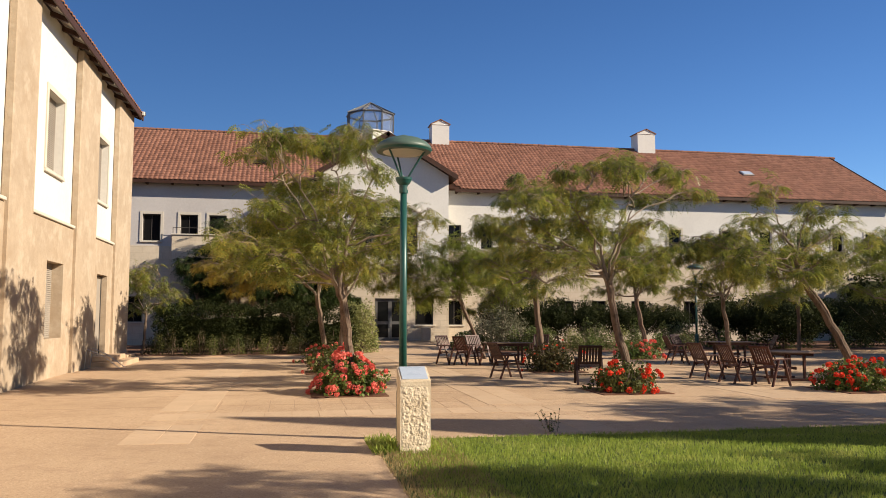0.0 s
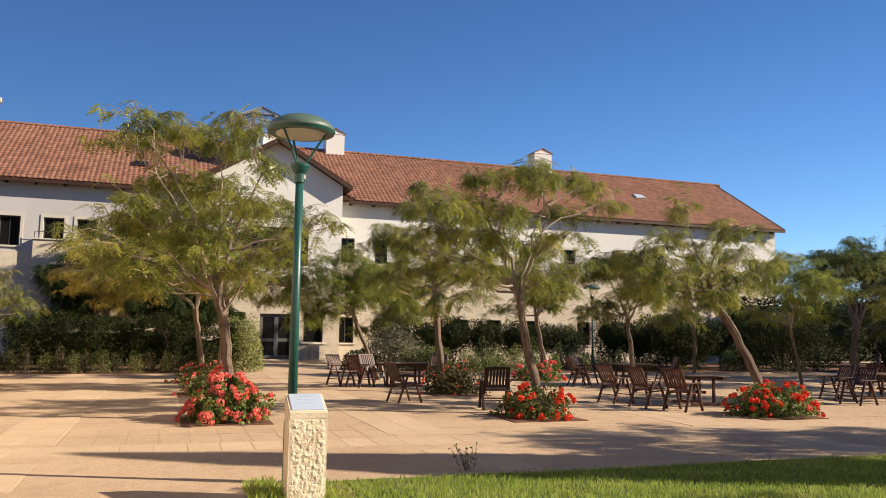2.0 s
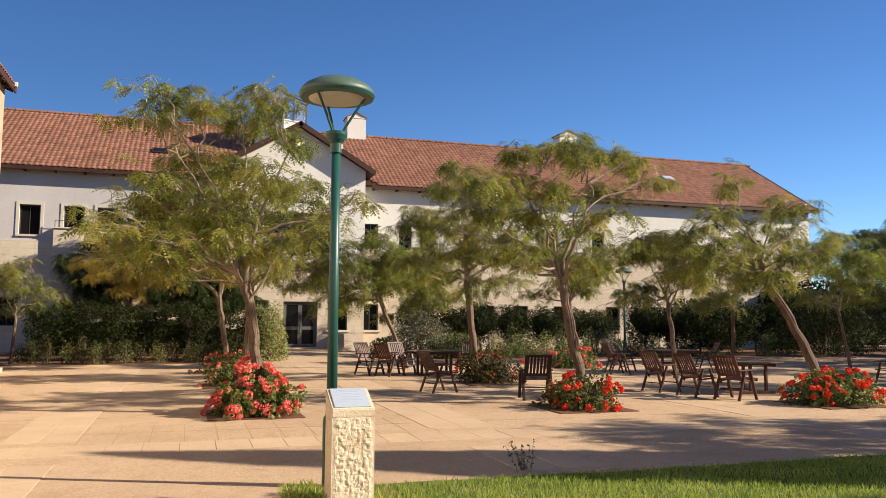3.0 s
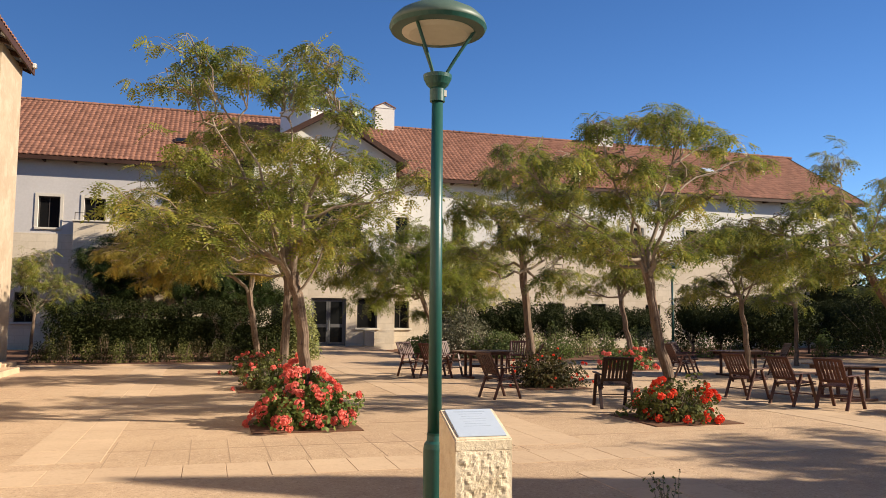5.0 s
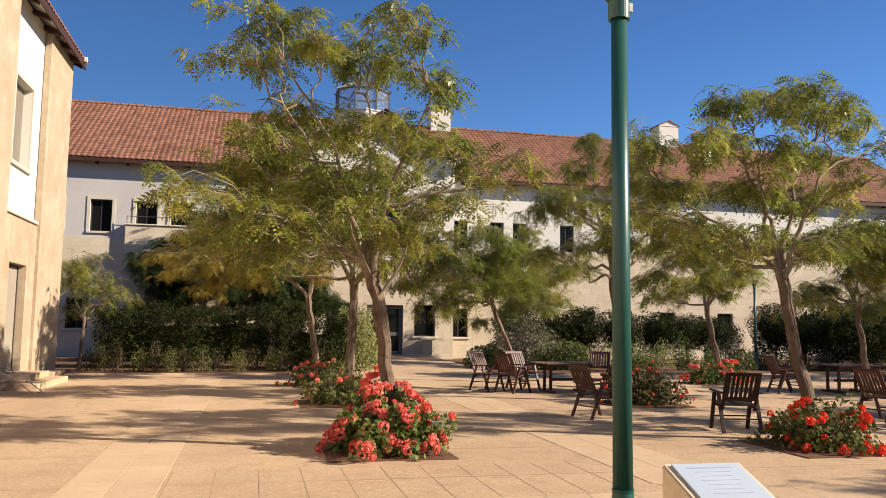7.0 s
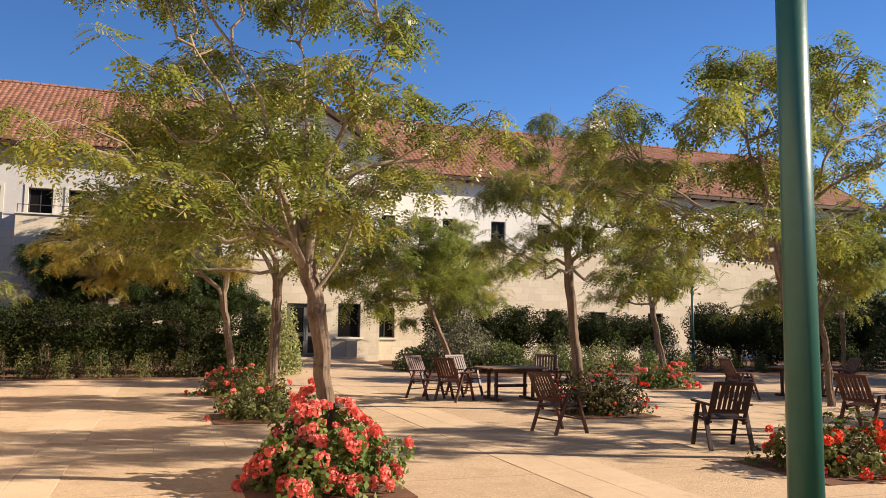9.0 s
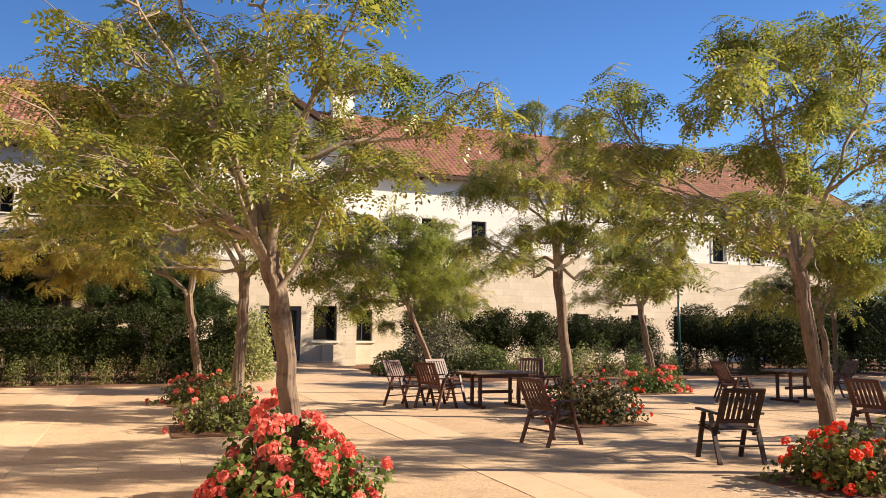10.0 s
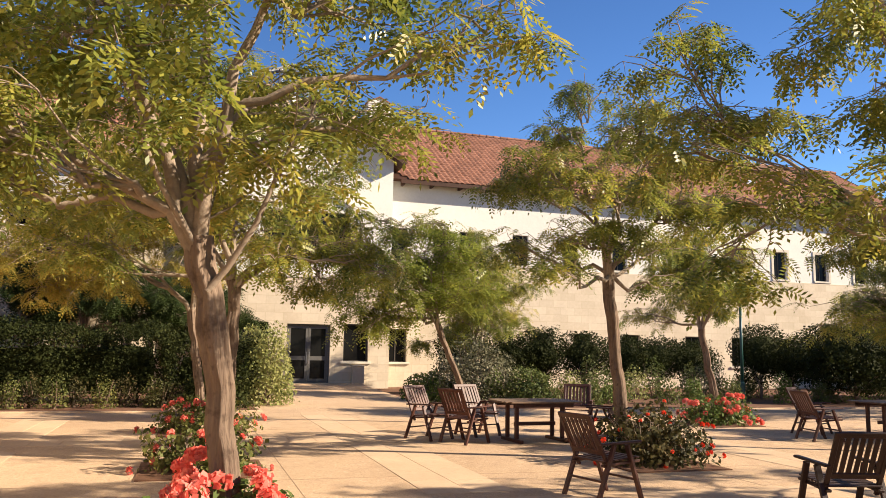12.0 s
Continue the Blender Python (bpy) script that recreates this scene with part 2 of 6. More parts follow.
def boxes(*rows, bevel=0.0):
    bm = bmesh.new()
    for r in rows:
        box(bm, *r, bevel=bevel)
    return bm


def beam(bm, a, b, w, h, up=(0, 0, 1), bevel=0.004):
    """A squared bar from a to b."""
    a, b = Vector(a), Vector(b)
    d = b - a
    zz = d.normalized()
    xx = Vector(up).cross(zz)
    if xx.length < 1e-3:
        xx = Vector((1, 0, 0)).cross(zz)
    xx.normalize()
    yy = zz.cross(xx)
    m = Matrix((xx, yy, zz)).transposed().to_4x4()
    m.translation = (a + b) / 2
    return box(bm, -w / 2, w / 2, -h / 2, h / 2, -d.length / 2, d.length / 2, m, bevel)


def lathe(profile, sides=24, bm=None):
    """A turned body from (radius, height) pairs."""
    bm = bm or bmesh.new()
    rings = []
    for r, z in profile:
        rings.append([bm.verts.new((r * math.cos(2 * math.pi * i / sides), r * math.sin(2 * math.pi * i / sides), z)) for i in range(sides)])
    for a, b in zip(rings, rings[1:]):
        for i in range(sides):
            bm.faces.new((a[i], a[(i + 1) % sides], b[(i + 1) % sides], b[i]))
    bm.faces.new(list(reversed(rings[0])))
    bm.faces.new(rings[-1])
    return bm


def arrays_mesh(name, verts, faces):
    """A mesh from numpy arrays: verts n x 3, faces m x k (all with k corners)."""
    me = bpy.data.meshes.new(name)
    verts = np.ascontiguousarray(verts, dtype=np.float32)
    faces = np.ascontiguousarray(faces, dtype=np.int32)
    k = faces.shape[1]
    me.vertices.add(len(verts))
    me.vertices.foreach_set("co", verts.ravel())
    me.loops.add(faces.size)
    me.loops.foreach_set("vertex_index", faces.ravel())
    me.polygons.add(len(faces))
    me.polygons.foreach_set("loop_start", np.arange(0, faces.size, k, dtype=np.int32))
    me.polygons.foreach_set("loop_total", np.full(len(faces), k, dtype=np.int32))
    me.update(calc_edges=True)
    me.validate()
    return me


def scatter(name, tv, tf, places, x_axes, z_axes, sizes):
    """Many copies of a small template (tv, tf), each lying along x_axes with normal near z_axes, as one mesh."""
    x = x_axes / (np.linalg.norm(x_axes, axis=1, keepdims=True) + 1e-9)
    y = np.cross(z_axes, x)
    y /= np.linalg.norm(y, axis=1, keepdims=True) + 1e-9
    z = np.cross(x, y)
    r = np.stack([x, y, z], axis=2)
    v = np.einsum("nij,vj->nvi", r, tv) * sizes[:, None, None] + places[:, None, :]
    f = tf[None] + (np.arange(len(places)) * len(tv))[:, None, None]
    return arrays_mesh(name, v.reshape(-1, 3), f.reshape(-1, tf.shape[1]))


def tubes(name, lines, sides=7):
    """Tapered round branches: each line is (points n x 3, radii n)."""
    vs, fs, o = [], [], 0
    a = np.arange(sides) * 2 * math.pi / sides
    for pts, rad in lines:
        pts = np.asarray(pts, float)
        d = np.gradient(pts, axis=0)
        d /= np.linalg.norm(d, axis=1, keepdims=True) + 1e-9
        ref = np.array([0.31, 0.95, 0.05])
        u = np.cross(d, ref)
        u /= np.linalg.norm(u, axis=1, keepdims=True) + 1e-9
        w = np.cross(d, u)
        ring = pts[:, None, :] + np.asarray(rad)[:, None, None] * (np.cos(a)[None, :, None] * u[:, None, :] + np.sin(a)[None, :, None] * w[:, None, :])
        n = len(pts)
        vs.append(ring.reshape(-1, 3))
        i = np.arange(n - 1)[:, None] * sides
        j = np.arange(sides)[None, :]
        k = (j + 1) % sides
        fs.append((o + np.stack([i + j, i + k, i + sides + k, i + sides + j], axis=2)).reshape(-1, 4))
        o += n * sides
    me = arrays_mesh(name, np.concatenate(vs), np.concatenate(fs))
    me.polygons.foreach_set("use_smooth", np.ones(len(me.polygons), dtype=bool))
    return me


def unit(v):
    return v / (np.linalg.norm(v) + 1e-9)


# ---- ground ----
def gz(y):
    """The plaza's height: it rises gently towards the far building."""
    return -0.09 * (1 - min(1.0, max(0.0, (y - 10.5) / 16.5)))


def tilt(y):
    return math.atan(0.09 / 16.5) if 10.5 < y < 27.0 else 0.0


def sheet(name, x0, x1, y0, y1, z, mat, label, category, step=2.0, relief=0.0, sloped=False):
    nx, ny = max(1, round((x1 - x0) / step)), max(1, round((y1 - y0) / step))
    xs, ys = np.linspace(x0, x1, nx + 1), np.linspace(y0, y1, ny + 1)
    gx, gy = np.meshgrid(xs, ys)
    h = np.full_like(gx, z)
    if sloped:
        h += np.array([gz(y) for y in ys])[:, None]
    if relief:
        for i in range(ny + 1):
            for j in range(nx + 1):
                h[i, j] += relief * noise.noise((gx[i, j] * 1.3, gy[i, j] * 1.3, 0))
    v = np.stack([gx.ravel(), gy.ravel(), h.ravel()], 1)
    i, j = np.meshgrid(np.arange(ny), np.arange(nx), indexing="ij")
    a = (i * (nx + 1) + j).ravel()
    f = np.stack([a, a + 1, a + nx + 2, a + nx + 1], 1)
    ob = part(name, arrays_mesh(name, v, f), mat)
    return tagged(ob, label, category, kind="structure")


sheet("ground", -900, 900, -900, 900, -0.14, GROUND, "dry sandy open ground reaching the horizon", "ground", 60)
floor = sheet("pavement", -6.16, 34, -30, 33.2, 0.0, PAVING, "tan exposed-aggregate plaza paving with pale slab bands", "pavement", 0.5, sloped=True)
path = sheet("path", 2.9, 7.9, 33.2, 45.0, 0.0, PAVING, "tan paved path rising gently to the entrance", "path", 0.6)
for v in path.data.vertices:
    v.co.z = 0.22 * max(0.0, (v.co.y - 35) / 10)
sheet("planting_bed", -18, 2.9, 33.2, 46.2, 0.03, SOIL, "red-brown planting bed soil beneath the hedge", "soil", 0.5, 0.05)
sheet("planting_bed", 7.9, 60, 33.2, 46.2, 0.03, SOIL, "red-brown planting bed soil beneath the hedge", "soil", 0.5, 0.05)
lawn = sheet("lawn", 1.16, 30, -30, 11.0, 0.012, TURF, "short green lawn with a dry straw-coloured edge", "lawn", 0.5, 0.02, True)


def kerb(x0, x1, y0, y1, h=0.035):
    ob = part("kerb", boxes((x0, x1, y0, y1, -0.05, h), bevel=0.012), SLAB)
    return tagged(ob, "low pale stone edging beside the planting bed", "kerb", "edgings", "structure")


kerb(-6.1, 2.9, 33.10, 33.24)
kerb(7.9, 34, 33.10, 33.24)
kerb(2.82, 2.96, 33.26, 44.6)
kerb(7.84, 7.98, 33.26, 44.6)


# ---- walls ----
def wall_with_openings(axis, plane, depth, a0, a1, z0, z1, holes):
    """A wall along x or y whose outer face lies in the plane, with openings (a0, a1, z0, z1) right through it."""
    bm = bmesh.new()
    cuts = sorted({a0, a1, *[c for h in holes for c in h[:2] if a0 < c < a1]})
    for u, w in zip(cuts, cuts[1:]):
        mid = (u + w) / 2
        spans = sorted((h[2], h[3]) for h in holes if h[0] < mid < h[1])
        z = z0
        for b, t in spans + [(z1, z1)]:
            if b > z + 1e-4:
                lo, hi = sorted((plane, plane + depth))
                if axis == "x":
                    box(bm, u, w, lo, hi, z, b)
                else:
                    box(bm, lo, hi, u, w, z, b)
            z = max(z, t)
    bmesh.ops.remove_doubles(bm, verts=bm.verts[:], dist=0.0005)
    return bm


def clip(holes, z0, z1):
    return [(a, b, max(c, z0), min(d, z1)) for a, b, c, d in holes if c < z1 and d > z0]


def window(name, axis, face, depth, a0, a1, z0, z1, label, surround=True, bars=1, shut=0.0, mat=GLASS, deep=0.16):
    """A window set into an opening: surround, sill, frame, panes, and a shutter partly let down."""
    sgn = 1 if depth > 0 else -1
    top = base(name, Matrix.Identity(4), label, "")

    def put(pname, rows, m, parent, lab="", bevel=0.0):
        bm = bmesh.new()
        for u, w, d0, d1, lo, hi in rows:
            p0, p1 = sorted((face + sgn * d0, face + sgn * d1))
            if axis == "x":
                box(bm, u, w, p0, p1, lo, hi, bevel=bevel)
            else:
                box(bm, p0, p1, u, w, lo, hi, bevel=bevel)
        return part(pname, bm, m, parent, lab)

    if surround:
        s = 0.14
        put("window_surround", [(a0 - s, a0 - 0.003, -0.035, -0.002, z0, z1 + s), (a1 + 0.003, a1 + s, -0.035, -0.002, z0, z1 + s), (a0 - 0.003, a1 + 0.003, -0.035, -0.002, z1 + 0.003, z1 + s)], TRIM, top, "pale plaster surround")
    if axis == "x" or surround:
        put("window_sill", [(a0 - 0.12, a1 + 0.12, -0.075, deep - 0.08, z0 - 0.09, z0 + 0.006)], TRIM, top, "stone sill", 0.01)
    f = 0.055
    fr = put("window_frame", [(a0, a0 + f, deep, deep + 0.06, z0, z1), (a1 - f, a1, deep, deep + 0.06, z0, z1), (a0 + f, a1 - f, deep, deep + 0.06, z0, z0 + f), (a0 + f, a1 - f, deep, deep + 0.06, z1 - f, z1)], FRAME, top)
    w = (a1 - a0 - 2 * f) / (bars + 1)
    for i in range(bars + 1):
        put("pane", [(a0 + f + i * w, a0 + f + (i + 1) * w - 0.02, deep + 0.025, deep + 0.035, z0 + f, z1 - f)], mat, fr)
        if i:
            put("mullion", [(a0 + f + i * w - 0.03, a0 + f + i * w + 0.01, deep + 0.005, deep + 0.055, z0 + f, z1 - f)], FRAME, fr)
    if shut:
        lo = z1 - (z1 - z0) * shut
        bm = bmesh.new()
        rings, z, k = [], lo, 0
        while z < z1:
            d = face + sgn * (deep - (0.07 if k % 3 else 0.052))
            rings.append([bm.verts.new((u, d, z) if axis == "x" else (d, u, z)) for u in (a0, a1)])
            z += 0.006 if k % 3 == 0 else 0.024
            k += 1
        for r, q in zip(rings, rings[1:]):
            bm.faces.new((r[0], r[1], q[1], q[0]))
        bm.normal_update()
        bmesh.ops.solidify(bm, geom=bm.faces[:], thickness=0.012)
        part("roller_shutter", bm, SHUTTER, top, "grey slatted roller shutter")
    return top


# roof tiles: a curved pan and its covering roll, one course long
def tile_template(w=0.26, l=0.40):
    prof = [(-0.5, 0.0), (-0.28, 0.006), (-0.12, 0.024), (0.10, 0.034), (0.32, 0.024), (0.5, 0.0)]
    v = [(x * w, 0, h + 0.034) for x, h in prof] + [(x * w, l, h) for x, h in prof] + [(x * w, 0, h - 0.005) for x, h in prof]
    n = len(prof)
    f = [(i, i + 1, n + i + 1, n + i) for i in range(n - 1)] + [(2 * n + i, 2 * n + i + 1, i + 1, i) for i in range(n - 1)]
    return np.array(v), np.array(f)


def roof_places(origin, along, up, width, height, w=0.26, l=0.36, keep=None):
    pts = []
    for r in range(int(height / l)):
        for c in range(int(width / w)):
            if keep is None or keep((c + 0.5) * w, (r + 0.5) * l):
                pts.append(np.array(origin) + np.array(along) * (c + 0.5) * w + np.array(up) * r * l)
    return np.array(pts)


def tiled(name, parent, origin, along, up, width, height, keep=None, single=None):
    """Covers a roof slope with tiles; single picks out, by distance along the eave, those that are pieces of their own."""
    tv, tf = tile_template()
    along, up = np.array(unit(np.array(along, float))), np.array(unit(np.array(up, float)))
    nrm = np.cross(along, up)
    places = roof_places(origin, along, up, width, height, keep=keep)
    rs = np.random.RandomState(5)
    u = (places - np.array(origin)) @ along
    own = np.zeros(len(places), bool) if single is None else (u > single[0]) & (u < single[1])
    own &= np.cumsum(own) <= 300
    rest = places[~own] + nrm * rs.uniform(-0.006, 0.006, (len(places[~own]), 1))
    n = len(rest)
    ob = part(name, scatter(name, tv, tf, rest, np.tile(along, (n, 1)) + rs.normal(0, 0.012, (n, 3)), np.tile(nrm, (n, 1)), np.ones(n)), TILES, parent)
    tagged(ob, kind="stuff")
    if own.any():
        me = scatter("roof_tile", tv, tf, np.zeros((1, 3)), along[None], nrm[None], np.ones(1))
        me.materials.append(TILE_PIECE)
        for p in places[own]:
            t = new("roof_tile", me)
            t.parent = parent
            t.location = Vector(p) + Vector(nrm) * rs.uniform(-0.006, 0.006)


def slab_between(a, b, c, d, thick):
    """A flat slab from four corners (counter-clockwise from outside), thickened inwards."""
    a, b, c, d = Vector(a), Vector(b), Vector(c), Vector(d)
    n = (b - a).cross(d - a).normalized() * thick
    bm = bmesh.new()
    top = [bm.verts.new(p) for p in (a, b, c, d)]
    bot = [bm.verts.new(p - n) for p in (a, b, c, d)]
    bm.faces.new(top)
    bm.faces.new(bot[::-1])
    for i in range(4):
        j = (i + 1) % 4
        bm.faces.new((top[j], top[i], bot[i], bot[j]))
    return bm


# ---- long building across the plaza ----
MAIN_Y, GABLE_Y = 46.2, 45.0
EAVE_Z, EAVE_Y, RIDGE_Y, RIDGE_Z = 9.16, 45.72, 53.0, 13.6
END_X, LEFT_X = 39.9, -34.0
SPLIT = 5.5
upper_left = [(x, x + 0.95, 5.78, 7.28) for x in (-14.45, -12.35, -10.1, -7.95, -5.95, -4.4, -2.0, 0.1)]
upper_right = [(x, x + w, 5.62, 7.05) for x, w in ((9.35, 0.8), (11.35, 0.75), (12.58, 0.8), (15.2, 0.8), (17.8, 0.8), (20.4, 0.8), (23.5, 0.85), (27.2, 0.82), (29.85, 0.85), (32.5, 0.85), (35.1, 0.85), (37.6, 0.85))]
lower_left = [(x, x + 0.95, 1.3, 2.7) for x in (-14.45, -12.35, -10.3, -8.75, -6.12, -4.2, -2.0)]
lower_right = [(x, x + 0.95, 1.1, 2.55) for x in (9.25, 12.5, 16.2, 18.3, 20.9, 24.4, 27.1, 29.8, 32.5, 35.1)]
holes = upper_left + upper_right + lower_left + lower_right
house = base("long_building", Matrix.Identity(4), "long two-storey white plaster building with terracotta tiled roof", "building")
part("stone_wall", wall_with_openings("x", MAIN_Y - 0.04, 0.4, LEFT_X, END_X, -0.2, SPLIT, clip(holes, -0.2, SPLIT)), ASHLAR, house, "coursed limestone cladding of the lower storey")
part("plaster_wall", wall_with_openings("x", MAIN_Y, 0.36, 1.9, END_X, SPLIT, 9.27, clip(holes, SPLIT, 9.27)), PLASTER, house, "white plaster of the upper storey")
part("plaster_wall", wall_with_openings("x", MAIN_Y, 0.36, LEFT_X, 1.9, SPLIT, 9.27, clip(holes, SPLIT, 9.27)), PLASTER_GREY, house, "greyer plaster of the left wing")
part("end_wall", boxes((END_X - 0.36, END_X, MAIN_Y + 0.362, 59.8, -0.2, 9.3)), PLASTER, house)
part("end_wall", boxes((LEFT_X, LEFT_X + 0.36, MAIN_Y + 0.362, 59.8, -0.2, 9.3)), PLASTER, house)
part("back_wall", boxes((LEFT_X + 0.362, END_X - 0.362, 59.44, 59.8, -0.2, 9.3)), PLASTER, house)
part("inner_floor", boxes((LEFT_X + 0.37, END_X - 0.37, MAIN_Y + 0.37, 59.4, 4.3, 4.5)), CONCRETE, house)
part("inner_wall", boxes((LEFT_X + 0.37, END_X - 0.37, 50.0, 50.15, -0.1, 4.29), (LEFT_X + 0.37, END_X - 0.37, 50.0, 50.15, 4.51, 9.3)), PLASTER, house)
bm = bmesh.new()
tri = [bm.verts.new(p) for p in ((END_X, MAIN_Y, 9.3), (END_X, 59.8, 9.3), (END_X, RIDGE_Y, RIDGE_Z - 0.25))]
bm.faces.new(tri)
bm.normal_update()
bmesh.ops.solidify(bm, geom=bm.faces[:], thickness=0.3)
part("gable_end", bm, PLASTER, house)
OV = 0.45
roof = part("roof", slab_between((LEFT_X - OV, EAVE_Y, EAVE_Z), (END_X + OV, EAVE_Y, EAVE_Z), (END_X + OV, RIDGE_Y, RIDGE_Z), (LEFT_X - OV, RIDGE_Y, RIDGE_Z), 0.14), DARK_WOOD, house, "terracotta tiled roof slope over dark boarding")
roof_back = part("roof", slab_between((END_X + OV, 60.28, EAVE_Z), (LEFT_X - OV, 60.28, EAVE_Z), (LEFT_X - OV, RIDGE_Y, RIDGE_Z), (END_X + OV, RIDGE_Y, RIDGE_Z), 0.14), TILES, house, "rear terracotta roof slope")
UP = (0, RIDGE_Y - EAVE_Y, RIDGE_Z - EAVE_Z)
SLOPE = math.hypot(UP[1], UP[2])
GX, GHALF, GAPEX, GTIP = 5.5, 4.1, 12.05, 9.62


def clear_of_gable(u, s):
    x = LEFT_X - OV + u
    z = EAVE_Z + UP[2] / SLOPE * s
    return z > GAPEX - abs(x - GX) * (GAPEX - GTIP) / GHALF - 0.1


tiled("tile_field", roof, (LEFT_X - OV, EAVE_Y - 0.05, EAVE_Z), (1, 0, 0), UP, END_X - LEFT_X + 2 * OV, SLOPE, clear_of_gable, (43.6, 47.1))
bm = bmesh.new()
x = LEFT_X - OV
while x < END_X + OV:
    m = pose(x, RIDGE_Y, RIDGE_Z + 0.0, 0, 90, 0)
    lathe([(0.12, 0), (0.12, 0.02), (0.10, 0.42), (0.10, 0.44)], 8, tmp := bmesh.new())
    for v in tmp.verts:
        v.co = m @ v.co
    me = bpy.data.meshes.new("t")
    tmp.to_mesh(me)
    tmp.free()
    bm.from_mesh(me)
    bpy.data.meshes.remove(me)
    x += 0.42
part("ridge_tiles", bm, TILES, roof)
part("fascia", boxes((LEFT_X - OV, 1.35, EAVE_Y - 0.06, EAVE_Y - 0.005, EAVE_Z - 0.2, EAVE_Z - 0.02), (9.65, END_X + OV, EAVE_Y - 0.06, EAVE_Y - 0.005, EAVE_Z - 0.2, EAVE_Z - 0.02)), DARK_WOOD, house, "dark gutter board")
part("rake_board", slab_between((END_X + OV, EAVE_Y, EAVE_Z + 0.05), (END_X + OV + 0.05, EAVE_Y, EAVE_Z + 0.05), (END_X + OV + 0.05, RIDGE_Y, RIDGE_Z + 0.05), (END_X + OV, RIDGE_Y, RIDGE_Z + 0.05), 0.24), DARK_WOOD, house)
me = bpy.data.meshes.new("rafter_end")
bm = boxes((-0.05, 0.05, EAVE_Y + 0.02, MAIN_Y - 0.004, EAVE_Z - 0.24, EAVE_Z - 0.10))
bm.to_mesh(me)
bm.free()
me.materials.append(DARK_WOOD)
x = LEFT_X + 0.6
while x < END_X:
    if not 1.2 < x < 9.8:
        r = new("rafter_end", me)
        r.location.x, r.parent = x, house
    x += 1.35
part("projecting_bay", boxes((-6.35, 1.85, 45.86, MAIN_Y - 0.045, -0.1, 6.1), bevel=0.02), ASHLAR, house, "stone-clad lower bay projecting from the wall")
part("bay_coping", boxes((-6.40, 1.85, 45.80, MAIN_Y - 0.045, 6.102, 6.17), bevel=0.01), TRIM, house, "pale coping stone")
part("bay_rail", boxes((-6.3, -1.0, 45.88, 45.90, 6.5, 6.53), (-6.3, -6.27, 45.88, 45.91, 6.172, 6.5), (-4.6, -4.57, 45.88, 45.91, 6.172, 6.5), (-2.8, -2.77, 45.88, 45.91, 6.172, 6.5)), FRAME, house, "thin dark guard rail")
for i, (a, b, c, d) in enumerate(upper_left + upper_right):
    w = window("window", "x", MAIN_Y, 1, a, b, c, d, "upper-storey window with dark glass and pale surround", a < 9 or a > 20, 1, 0.0)
    w.parent = house
for a, b, c, d in lower_left + lower_right:
    w = window("window", "x", MAIN_Y - 0.04, 1, a, b, c, d, "ground-floor window with dark glass", False, 1, 0.0)
    w.parent = house

# projecting gabled entrance block
door_hole = (4.85, 6.62, 0.24, 2.62)
g_holes = [door_hole, (7.17, 8.22, 1.12, 2.67), (2.9, 4.1, 1.12, 2.67), (3.75, 7.3, 5.22, 7.3)]
entrance = base("entrance_block", Matrix.Identity(4), "gabled white entrance block with glazed door and tiled roof", "building")
part("stone_wall", wall_with_openings("x", GABLE_Y - 0.03, 0.35, 1.9, 9.12, -0.2, 4.6, clip(g_holes, -0.2, 4.6)), ASHLAR, entrance, "pale limestone cladding round the entrance")
part("plaster_wall", wall_with_openings("x", GABLE_Y, 0.32, 1.9, 9.12, 4.6, 9.7, clip(g_holes, 4.6, 9.7)), PLASTER, entrance, "white plaster upper wall")
bm = bmesh.new()
s = (GAPEX - GTIP) / GHALF
tri = [bm.verts.new(p) for p in ((1.9, GABLE_Y + 0.3, 9.7), (9.12, GABLE_Y + 0.3, 9.7), (9.12, GABLE_Y + 0.3, GAPEX - s * 3.62 - 0.12), (GX, GABLE_Y + 0.3, GAPEX - 0.12), (1.9, GABLE_Y + 0.3, GAPEX - s * 3.6 - 0.12))]
bm.faces.new(tri)
bm.normal_update()
bmesh.ops.solidify(bm, geom=bm.faces[:], thickness=-0.3)
part("gable_wall", bm, PLASTER, entrance)
part("side_wall", boxes((8.8, 9.12, GABLE_Y + 0.322, MAIN_Y - 0.05, -0.2, 9.7)), PLASTER, entrance)
part("side_wall", boxes((1.9, 2.22, GABLE_Y + 0.322, MAIN_Y - 0.05, -0.2, 9.7)), PLASTER, entrance)
part("sill_course", boxes((1.86, 9.16, GABLE_Y - 0.08, GABLE_Y - 0.032, 4.52, 4.66), bevel=0.01), TRIM, entrance, "pale stone string course")
for sx in (-1, 1):
    tip = GX + sx * GHALF
    q = [(tip, 44.5, GTIP), (tip, 52.5, GTIP), (GX, 52.5, GAPEX), (GX, 44.5, GAPEX)]
    if sx < 0:
        q = [q[0], q[3], q[2], q[1]]
    r = part("roof", slab_between(*q, 0.12), DARK_WOOD, entrance, "terracotta tiled gable slope over dark boarding")
    upv = (-sx * GHALF, 0, GAPEX - GTIP)
    along = (0, 1, 0) if sx > 0 else (0, -1, 0)
    tiled("tile_field", r, (tip, 44.5 if sx > 0 else 52.5, GTIP), along, upv, 8.0, math.hypot(GHALF, GAPEX - GTIP))
    part("rake_board", slab_between((tip, 44.43, GTIP + 0.1), (tip, 44.49, GTIP + 0.1), (GX, 44.49, GAPEX + 0.1), (GX, 44.43, GAPEX + 0.1), 0.26 * sx), DARK_WOOD, entrance, "dark timber rake board")
